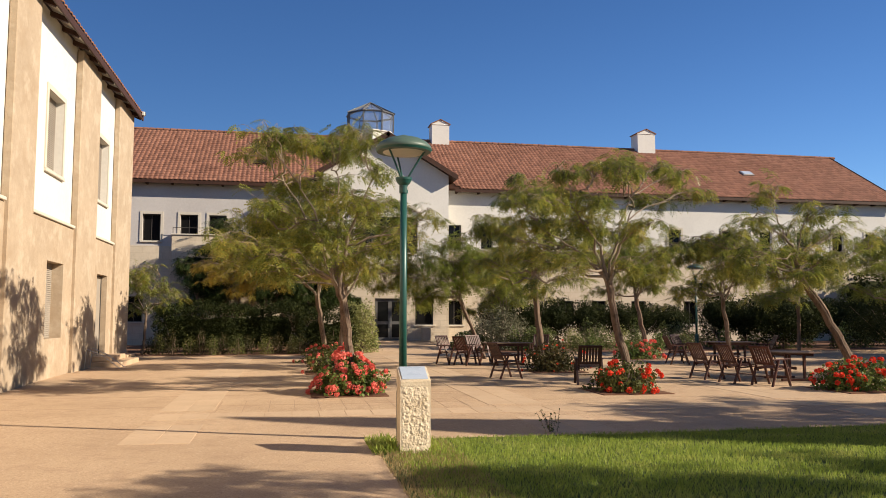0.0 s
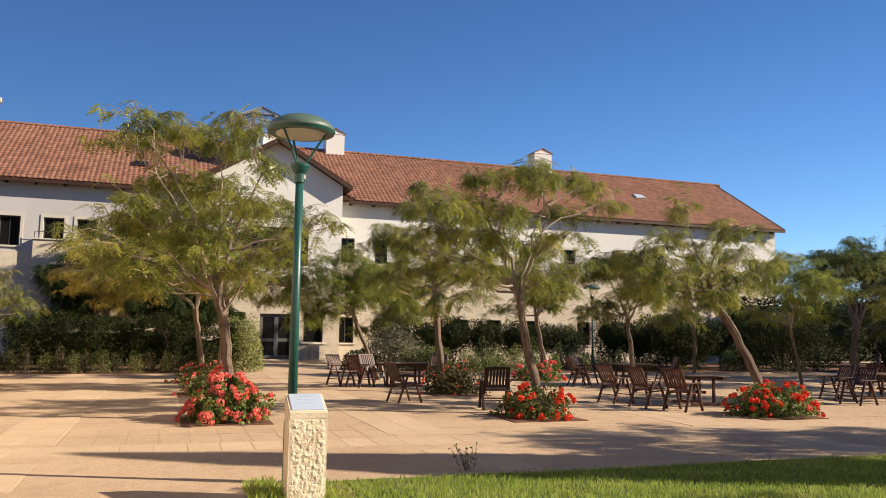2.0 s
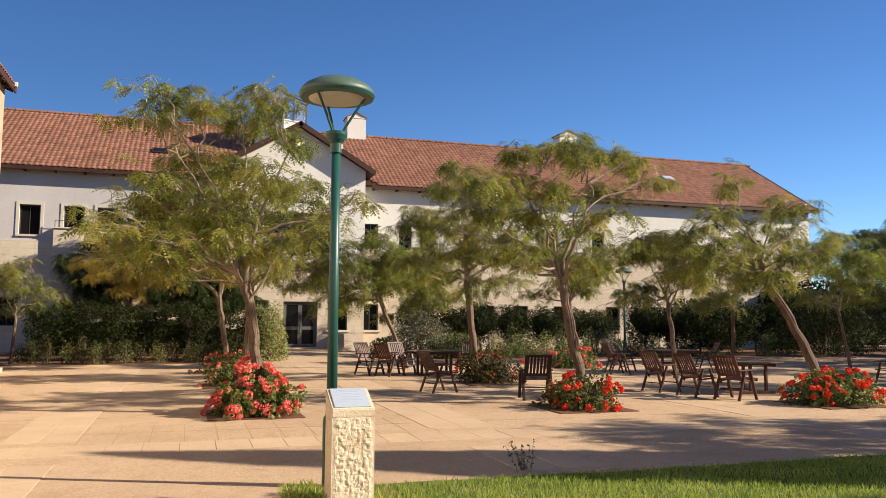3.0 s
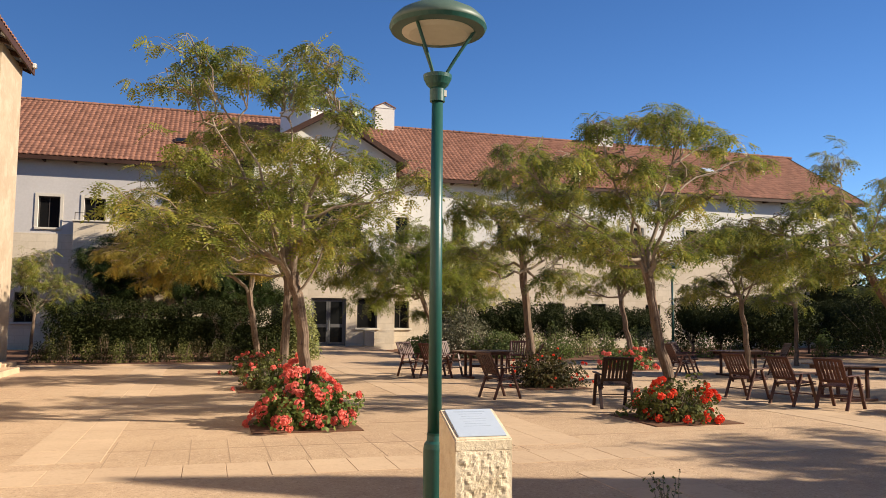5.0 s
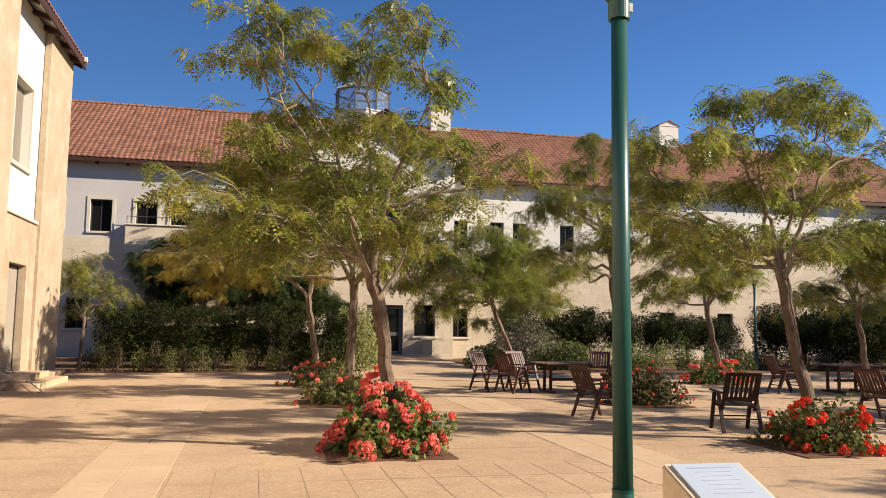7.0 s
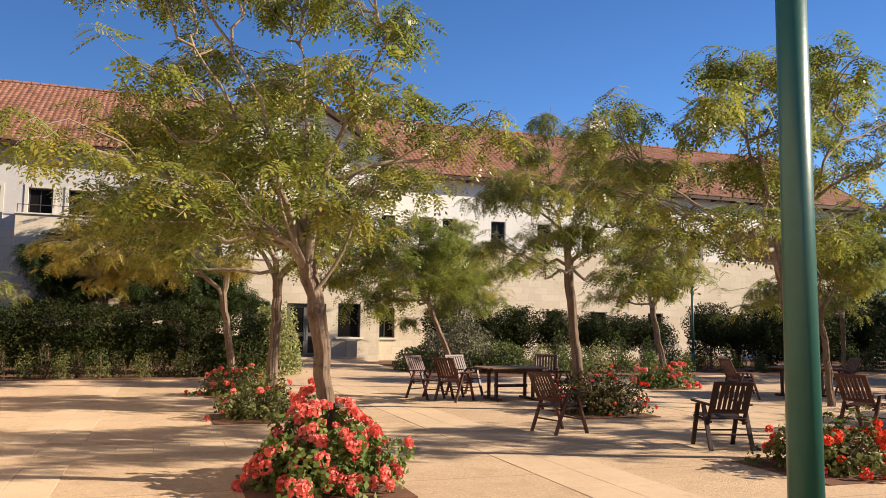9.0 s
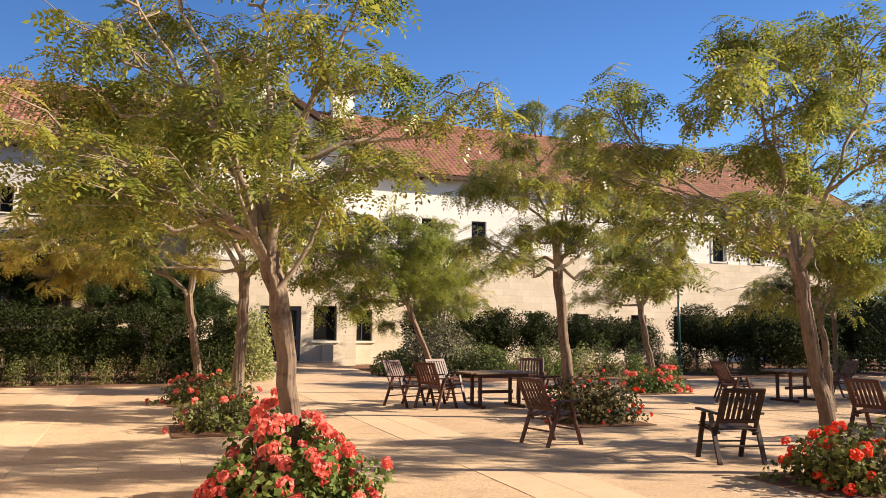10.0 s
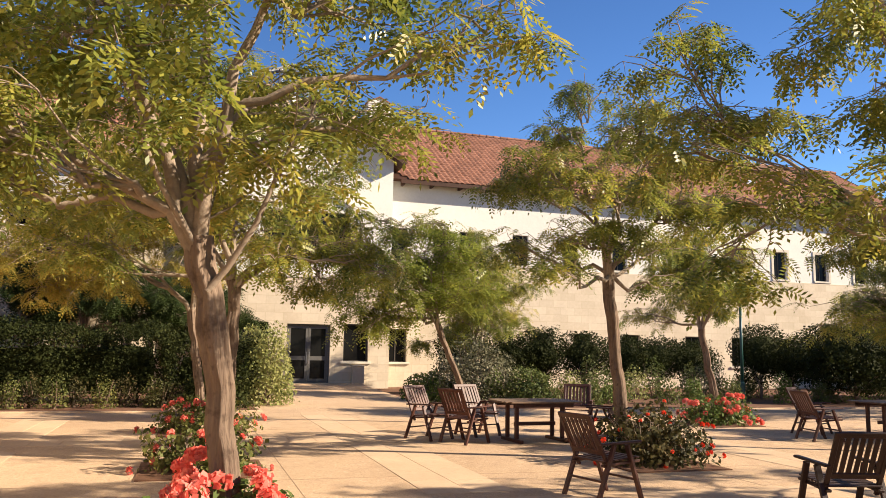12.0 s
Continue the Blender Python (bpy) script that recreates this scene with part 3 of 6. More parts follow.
window("window", "x", GABLE_Y - 0.03, 1, 7.17, 8.22, 1.12, 2.67, "dark ground-floor window beside the entrance", False, 0).parent = entrance
window("window", "x", GABLE_Y - 0.03, 1, 2.9, 4.1, 1.12, 2.67, "dark ground-floor window beside the entrance", False, 0).parent = entrance
window("window", "x", GABLE_Y, 1, 3.75, 7.3, 5.22, 7.3, "wide upper window over the entrance", False, 3).parent = entrance
# shallow arch hood over the wide window
bm = bmesh.new()
n = 16
pts = [(GX + 2.0 * math.cos(math.pi * (1 - i / n)), 7.32 + 0.75 * math.sin(math.pi * i / n)) for i in range(n + 1)]
for (xa, za), (xb, zb) in zip(pts, pts[1:]):
    beam(bm, (xa, GABLE_Y - 0.05, za), (xb, GABLE_Y - 0.05, zb), 0.10, 0.16, (0, 1, 0), 0)
part("arch_moulding", bm, TRIM, entrance, "pale moulded arch over the wide window")
rail = base("balcony_rail", Matrix.Identity(4), "thin dark metal guard rail across the wide window", "railing")
part("top_rail", boxes((3.7, 7.4, GABLE_Y - 0.14, GABLE_Y - 0.10, 6.12, 6.17)), FRAME, rail)
part("bottom_rail", boxes((3.7, 7.4, GABLE_Y - 0.14, GABLE_Y - 0.10, 5.36, 5.40)), FRAME, rail)
me = bpy.data.meshes.new("baluster")
bm = boxes((-0.012, 0.012, GABLE_Y - 0.13, GABLE_Y - 0.105, 5.40, 6.12))
bm.to_mesh(me)
bm.free()
me.materials.append(FRAME)
for i in range(29):
    o = new("baluster", me)
    o.location.x, o.parent = 3.74 + i * 0.13, rail
for x in (3.72, 7.38):
    part("bracket", boxes((x - 0.015, x + 0.015, GABLE_Y - 0.10, GABLE_Y + 0.05, 5.80, 5.84)), FRAME, rail)

door = base("door_1", Matrix.Identity(4), "closed double glazed entrance door with grey metal frame", "door", kind="structure")
a, b, c, d = door_hole
fy = GABLE_Y + 0.10
GREY_FRAME = surface("grey_metal_frame", (0.10, 0.095, 0.088), (0.14, 0.135, 0.125), 0.45, 2.0, 20.0, 0.03)
fr = part("door_frame", boxes((a, a + 0.07, fy, fy + 0.08, c, d), (b - 0.07, b, fy, fy + 0.08, c, d), (a + 0.07, b - 0.07, fy, fy + 0.08, d - 0.07, d)), GREY_FRAME, door)
mid = (a + b) / 2
for lo, hi in ((a + 0.075, mid - 0.005), (mid + 0.005, b - 0.075)):
    leaf = part("door_leaf", boxes((lo, lo + 0.10, fy, fy + 0.05, c + 0.01, d - 0.08), (hi - 0.10, hi, fy, fy + 0.05, c + 0.01, d - 0.08), (lo + 0.10, hi - 0.10, fy, fy + 0.05, c + 0.01, c + 0.17), (lo + 0.10, hi - 0.10, fy, fy + 0.05, 1.15, 1.32), (lo + 0.10, hi - 0.10, fy, fy + 0.05, d - 0.18, d - 0.08)), GREY_FRAME, door)
    part("pane", boxes((lo + 0.10, hi - 0.10, fy + 0.02, fy + 0.03, c + 0.17, 1.15)), GLASS, leaf)
    part("pane", boxes((lo + 0.10, hi - 0.10, fy + 0.02, fy + 0.03, 1.32, d - 0.18)), GLASS, leaf)
    hx = hi - 0.05 if lo < mid - 0.1 else lo + 0.05
    part("door_handle", boxes((hx - 0.012, hx + 0.012, fy - 0.06, fy - 0.035, 1.0, 1.5), (hx - 0.01, hx + 0.01, fy - 0.035, fy - 0.002, 1.05, 1.07), (hx - 0.01, hx + 0.01, fy - 0.035, fy - 0.002, 1.43, 1.45)), GALVANISED, leaf)
step = part("doorstep", boxes((3.9, 7.9, 44.05, 44.965, -0.05, 0.24), bevel=0.012), SLAB)
tagged(step, "pale stone doorstep before the entrance", "step", kind="structure")
bx = base("wall_box", pose(7.75, 44.72, 0.24), "small grey stone utility box below the window", "utility box")
part("body", boxes((-0.24, 0.24, -0.18, 0.18, 0, 0.70), bevel=0.015), CONCRETE, bx)
part("lid", boxes((-0.27, 0.27, -0.21, 0.21, 0.702, 0.75), bevel=0.01), TRIM, bx)


def chimney(x0, x1, y, z0, z1):
    xm, hw, hd = (x0 + x1) / 2, (x1 - x0) / 2, 0.55
    ch = base("chimney", pose(xm, y, z0), "white plastered roof chimney with small tiled cap", "chimney", "roof chimneys")
    h = z1 - z0
    part("shaft", boxes((-hw + 0.08, hw - 0.08, -hd, hd, 0, h)), PLASTER, ch)
    part("band", boxes((-hw + 0.05, hw - 0.05, -hd - 0.03, hd + 0.03, h + 0.002, h + 0.07), bevel=0.01), PLASTER, ch)
    for sx in (-1, 1):
        q = [(sx * (hw + 0.02), -hd - 0.06, h + 0.075), (sx * (hw + 0.02), hd + 0.06, h + 0.075), (0, hd + 0.06, h + 0.42), (0, -hd - 0.06, h + 0.42)]
        if sx < 0:
            q = [q[0], q[3], q[2], q[1]]
        part("cap_slope", slab_between(*q, 0.06), TILES, ch, "terracotta cap")
    bm = bmesh.new()
    f = [bm.verts.new(p) for p in ((-hw + 0.05, -hd, h + 0.072), (hw - 0.05, -hd, h + 0.072), (0, -hd, h + 0.34))]
    bm.faces.new(f)
    bm.normal_update()
    bmesh.ops.solidify(bm, geom=bm.faces[:], thickness=2 * hd)
    part("cap_core", bm, PLASTER, ch)


chimney(9.38, 10.74, 52.9, 12.4, 14.60)
chimney(24.35, 25.85, 52.9, 12.4, 14.62)

# glazed roof lantern
lan = base("roof_lantern", pose(4.98, 49.5, 11.2), "octagonal glazed roof lantern on a white plaster drum", "roof lantern")
part("drum", lathe([(1.5, 0), (1.5, 1.8), (1.58, 1.82), (1.58, 1.88)], 8), PLASTER, lan)
LGLASS = material("hazy_lantern_glass", (0.80, 0.84, 0.87), 0.06, 0.0, 0.5)
LGLASS.node_tree.nodes["Principled BSDF"].inputs["Transmission Weight"].default_value = 0.92
LGLASS.node_tree.nodes["Principled BSDF"].inputs["IOR"].default_value = 1.2
for i in range(8):
    a0, a1 = math.pi / 8 + i * math.pi / 4, math.pi / 8 + (i + 1) * math.pi / 4
    p = lambda r, a, z: Vector((r * math.cos(a), r * math.sin(a), z))
    post = bmesh.new()
    beam(post, p(1.5, a0, 1.88), p(1.5, a0, 3.10), 0.08, 0.08)
    part("post", post, GREY_FRAME, lan)
    rl = bmesh.new()
    beam(rl, p(1.5, a0, 3.07), p(1.5, a1, 3.07), 0.10, 0.10)
    part("rail", rl, GREY_FRAME, lan)
    rf = bmesh.new()
    beam(rf, p(1.62, a0, 3.09), p(0.05, a0, 3.90), 0.07, 0.07)
    part("rafter", rf, GREY_FRAME, lan)
    g = bmesh.new()
    vs = [g.verts.new(q) for q in (p(1.48, a0, 1.9), p(1.48, a1, 1.9), p(1.48, a1, 3.05), p(1.48, a0, 3.05))]
    g.faces.new(vs)
    g.normal_update()
    bmesh.ops.solidify(g, geom=g.faces[:], thickness=0.02)
    part("pane", g, LGLASS, lan)
    g = bmesh.new()
    vs = [g.verts.new(q) for q in (p(1.60, a0, 3.06), p(1.60, a1, 3.06), p(0.05, a1, 3.87), p(0.05, a0, 3.87))]
    g.faces.new(vs)
    g.normal_update()
    bmesh.ops.solidify(g, geom=g.faces[:], thickness=0.02)
    part("roof_pane", g, LGLASS, lan)
part("finial", lathe([(0.09, 3.84), (0.09, 3.92), (0.02, 3.95)], 8), GREY_FRAME, lan)
# roof lights
for (x, s) in ((31.0, 4.2), (-1.6, 3.0)):
    y, z = EAVE_Y + UP[1] / SLOPE * s, EAVE_Z + UP[2] / SLOPE * s
    ang = math.degrees(math.atan2(UP[2], UP[1]))
    hatch = base("roof_hatch", pose(x, y, z + 0.02, ang, 0, 0), "small metal-framed roof hatch among the tiles", "roof hatch")
    part("kerb_frame", boxes((-0.42, 0.42, -0.32, 0.32, 0.0, 0.14), bevel=0.01), GALVANISED if x > 0 else DARK_WOOD, hatch)
    part("glazing", boxes((-0.34, 0.34, -0.25, 0.25, 0.142, 0.155)), PALE_METAL if x > 0 else GLASS, hatch)

# ---- side building with stone piers ----
SX = -6.16
side = base("side_building", Matrix.Identity(4), "two-storey side building of limestone piers and white panels", "building")
s_holes = [(y, y + 1.5, 5.46, 7.58) for y in (22.1, 27.75, 16.3, 10.5, 4.7, -1.1)] + [(y, y + 1.55, 1.02, 3.06) for y in (22.25, 16.4, 10.6, 4.8, -1.0)] + [(27.85, 29.35, 0.32, 3.0)]
part("stone_wall", wall_with_openings("y", SX - 0.0, -0.45, -14, 32.62, -0.2, 4.14, clip(s_holes, -0.2, 4.14)), LIMESTONE, side, "tan limestone lower storey")
part("plaster_wall", wall_with_openings("y", SX - 0.10, -0.35, -14, 32.62, 4.14, 9.62, clip(s_holes, 4.14, 9.62)), PLASTER, side, "white plaster panels of the upper storey")
for y in (30.12, 24.74, 18.93, 13.2, 7.4, 1.6, -4.2):
    y1 = 32.70 if y > 30 else y + (2.36 if y > 20 else 1.72)
    part("pier", boxes((SX - 0.09, SX + 0.10, y, y1, -0.2, 9.5), bevel=0.02), LIMESTONE, side, "full-height limestone pier")
    if y < 30:
        part("ledge", boxes((SX - 0.09, SX + 0.06, y1 + 0.003, (30.12 if y > 24 else y + 5.81 if y > 18 else y + 5.73) - 0.053, 4.145, 4.23), bevel=0.012), TRIM, side, "thin stone ledge")
part("end_wall", boxes((-18, SX - 0.452, 32.2, 32.62, -0.2, 9.35)), LIMESTONE, side)
part("end_wall", boxes((-18, SX - 0.452, -14, -13.6, -0.2, 9.35)), LIMESTONE, side)
part("back_wall", boxes((-18.3, -18.002, -14, 32.62, -0.2, 9.35)), PLASTER, side)
part("inner_wall", boxes((-9.2, -9.0, -13.5, 32.1, -0.1, 9.2)), PLASTER, side)
EX, EZ = -5.80, 9.60
rs_ = 0.45
wr = part("roof", slab_between((EX, -14.5, EZ), (EX, 32.98, EZ), (-12.2, 32.98, EZ + rs_ * 6.78), (-12.2, -14.5, EZ + rs_ * 6.78), 0.05), DARK_WOOD, side, "tiled roof slope over timber boarding")
part("roof", slab_between((-18.9, 32.98, EZ), (-18.9, -14.5, EZ), (-12.2, -14.5, EZ + rs_ * 6.7), (-12.2, 32.98, EZ + rs_ * 6.7), 0.05), TILES, side)
# soffit takes the pale trim colour in place of light bounced off the paving
part("soffit", slab_between((-6.3, -14.4, EZ + 0.16), (-6.3, 32.9, EZ + 0.16), (EX - 0.06, 32.9, EZ - 0.09), (EX - 0.06, -14.4, EZ - 0.09), 0.02), TRIM, side, "boarded soffit, coloured pale for light bounced from below")
tiled("tile_field", wr, (EX + 0.04, -14.5, EZ), (0, 1, 0), (-1, 0, rs_), 47.7, 1.5)
part("fascia", boxes((EX - 0.01, EX + 0.04, -14.5, 32.98, EZ - 0.22, EZ - 0.02)), DARK_WOOD, side, "dark timber fascia")
bm = slab_between((-6.6, 32.982, EZ + 0.38), (EX, 32.982, EZ + 0.02), (EX, 33.03, EZ + 0.02), (-6.6, 33.03, EZ + 0.38), 0.22)
part("rake_board", bm, DARK_WOOD, side)
me = bpy.data.meshes.new("rafter_end")
bm = bmesh.new()
beam(bm, (EX - 0.02, 0, EZ - 0.19), (-6.27, 0, EZ - 0.02), 0.13, 0.13, (0, 1, 0))
bm.to_mesh(me)
bm.free()
me.materials.append(DARK_WOOD)
y = 32.2
while y > -14:
    r = new("rafter_end", me)
    r.location.y, r.parent = y, side
    y -= 1.13
for y in (22.1, 27.75, 16.3, 10.5, 4.7, -1.1):
    window("window", "y", SX - 0.10, -1, y, y + 1.5, 5.46, 7.58, "upper window with lowered grey shutter and pale surround", True, 1, 1.0, GLASS, 0.27).parent = side
for y in (22.25, 16.4, 10.6, 4.8, -1.0):
    window("window", "y", SX, -1, y, y + 1.55, 1.02, 3.06, "ground-floor window with lowered grey shutter in limestone wall", False, 1, 1.0, GLASS, 0.36).parent = side
sd = base("door_2", Matrix.Identity(4), "closed grey side door recessed in the limestone wall", "door", kind="structure")
part("door_leaf", boxes((SX - 0.26, SX - 0.2, 27.9, 29.3, 0.34, 2.95), bevel=0.01), SHUTTER, sd)
part("door_frame", boxes((SX - 0.3, SX - 0.18, 27.85, 27.898, 0.32, 3.0), (SX - 0.3, SX - 0.18, 29.302, 29.35, 0.32, 3.0), (SX - 0.3, SX - 0.18, 27.9, 29.3, 2.952, 3.0)), FRAME, sd)
part("door_handle", boxes((SX - 0.198, SX - 0.12, 28.02, 28.05, 1.32, 1.35), (SX - 0.14, SX - 0.115, 28.02, 28.18, 1.315, 1.355)), GALVANISED, sd)
stair = base("entrance_steps", Matrix.Identity(4), "two pale stone steps below the side door", "steps", kind="structure")
part("lower_step", boxes((SX + 0.003, SX + 1.0, 27.0, 30.1, -0.05, 0.15), bevel=0.015), SLAB, stair)
part("upper_step", boxes((SX + 0.003, SX + 0.62, 27.4, 29.7, 0.153, 0.31), bevel=0.015), SLAB, stair)
part("plinth", boxes((SX + 0.105, SX + 0.55, 30.5, 31.9, -0.05, 0.22), bevel=0.02), SLAB, stair, "low stone block at the wall foot")
hr = base("handrail", pose(-5.5, 25.9, 0), "bent galvanised pipe handrail beside the steps", "handrail")
for dy in (0.0, 0.7):
    bmh = bmesh.new()
    for p, q in zip([(0.55, dy, 0.0), (0.0, dy, 0.42), (-0.45, dy, 0.62)], [(0.0, dy, 0.42), (-0.45, dy, 0.62), (-0.5, dy, 0.0)]):
        beam(bmh, p, q, 0.022, 0.022, (0, 1, 0), 0.008)
    part("pipe", bmh, GALVANISED, hr)
lamp_w = base("wall_floodlight", pose(EX + 0.06, 32.6, EZ - 0.1), "small white floodlight on the eave corner", "floodlight")
part("housing", boxes((-0.02, 0.10, -0.08, 0.08, 0.0, 0.16), bevel=0.02), PLASTER, lamp_w)
part("lens", boxes((0.101, 0.11, -0.06, 0.06, 0.02, 0.14)), GALVANISED, lamp_w)
part("arm", boxes((-0.015, 0.005, -0.02, 0.02, -0.08, 0.0)), FRAME, lamp_w)

# ---- trees ----
LEAFLET_V = np.array([(0, 0, 0), (0.5, 0.42, 0.06), (1.0, 0, -0.06), (0.5, -0.42, 0.06)])
LEAFLET_F = np.array([(0, 1, 2, 3)])


def frond_template(pairs=6, drop=0.35):
    """A feathery leaf: pairs of narrow leaflets along a drooping stalk, of unit length."""
    v, f = [], []
    for i in range(pairs + 1):
        t = 0.16 + 0.84 * i / pairs
        z = -drop * t * t
        ends = ((1, 0.72), (-1, 0.72)) if i < pairs else ((0, 1.0),)
        for s, fwd in ends:
            ln = 0.31 * (1 - 0.35 * abs(t - 0.5))
            d = np.array([0.55, s * 0.83, -0.16]) if s else np.array([1.0, 0, -0.5])
            d = d / np.linalg.norm(d) * ln
            side = np.cross(d, [0, 0, 1.0])
            side = side / np.linalg.norm(side) * 0.060
            p = np.array([t, 0, z])
            k = len(v)
            v += [p, p + d * 0.5 + side, p + d, p + d * 0.5 - side]
            f.append((k, k + 1, k + 2, k + 3))
    return np.array(v), np.array(f)


FROND_V, FROND_F = frond_template(5)
FROND_V2, FROND_F2 = frond_template(4)


def bent(rs, start, way, length, n, sag, wiggle):
    """Points along a branch that wanders and bends by sag towards (+) or away from (-) the ground."""
    pts, p, d = [np.array(start, float)], np.array(start, float), unit(np.array(way, float))
    for i in range(n):
        d = unit(d + rs.normal(0, wiggle, 3) + np.array([0, 0, -sag]))
        p = p + d * length / n
        pts.append(p)
    return np.array(pts)


def auto_clumps(rs, fork, height, radius, n):
    """Foliage clumps spread over an uneven umbrella above the fork."""
    out = []
    for i in range(n):
        az = i * 2.39996 + rs.uniform(-0.4, 0.4)
        r = radius * 0.86 * math.sqrt((i + 0.5) / n) * rs.uniform(0.85, 1.1)
        k = (r / radius) ** 2
        z = fork[2] + (height - fork[2]) * (0.90 - 0.48 * k + rs.uniform(-0.16, 0.06) - (0.42 if i % 3 == 2 else 0.12 * (i % 2)))
        out.append((fork[0] * 0.85 + r * math.cos(az), fork[1] * 0.85 + r * math.sin(az), max(z, fork[2] - 0.15), rs.uniform(0.55, 0.85) * (0.75 + 0.12 * radius)))
    return out


def trunk_mesh(pts, rad, seed, sides=44):
    """A trunk with twisting furrows between bark ridges and a flared foot."""
    rs = np.random.RandomState(seed)
    steps = 5
    t = np.linspace(0, len(pts) - 1, (len(pts) - 1) * steps + 1)
    k = np.arange(len(pts))
    p = np.stack([np.interp(t, k, pts[:, c]) for c in range(3)], 1)
    r = np.interp(t, k, rad)
    d = np.gradient(p, axis=0)
    d /= np.linalg.norm(d, axis=1, keepdims=True) + 1e-9
    u = np.cross(d, np.array([0.0, 1.0, 0.0]))
    u /= np.linalg.norm(u, axis=1, keepdims=True) + 1e-9
    w = np.cross(d, u)
    a = np.arange(sides) * 2 * math.pi / sides
    z = p[:, 2:3]
    ph = rs.uniform(0, 6.28, 4)
    ridge = 0.035 * np.cos(19 * a[None] + 0.5 * z + ph[2]) * (0.6 + 0.4 * np.cos(3.1 * z + ph[0])) + 0.08 * np.cos(5 * a[None] + 0.9 * z + ph[0]) + 0.055 * np.cos(8 * a[None] - 0.7 * z + ph[1]) * np.cos(2.3 * z + ph[2]) + 0.06 * np.cos(13 * a[None] + 1.3 * z + ph[3])
    ridge += rs.normal(0, 0.018, ridge.shape)
    rr = r[:, None] * (1 + ridge)
    ring = p[:, None, :] + rr[:, :, None] * (np.cos(a)[None, :, None] * u[:, None, :] + np.sin(a)[None, :, None] * w[:, None, :])
    n = len(p)
    i = np.arange(n - 1)[:, None] * sides
    j = np.arange(sides)[None, :]
    q = (j + 1) % sides
    me = arrays_mesh("trunk", ring.reshape(-1, 3), np.stack([i + j, i + q, i + sides + q, i + sides + j], axis=2).reshape(-1, 4))
    me.polygons.foreach_set("use_smooth", np.ones(len(me.polygons), dtype=bool))
    return me


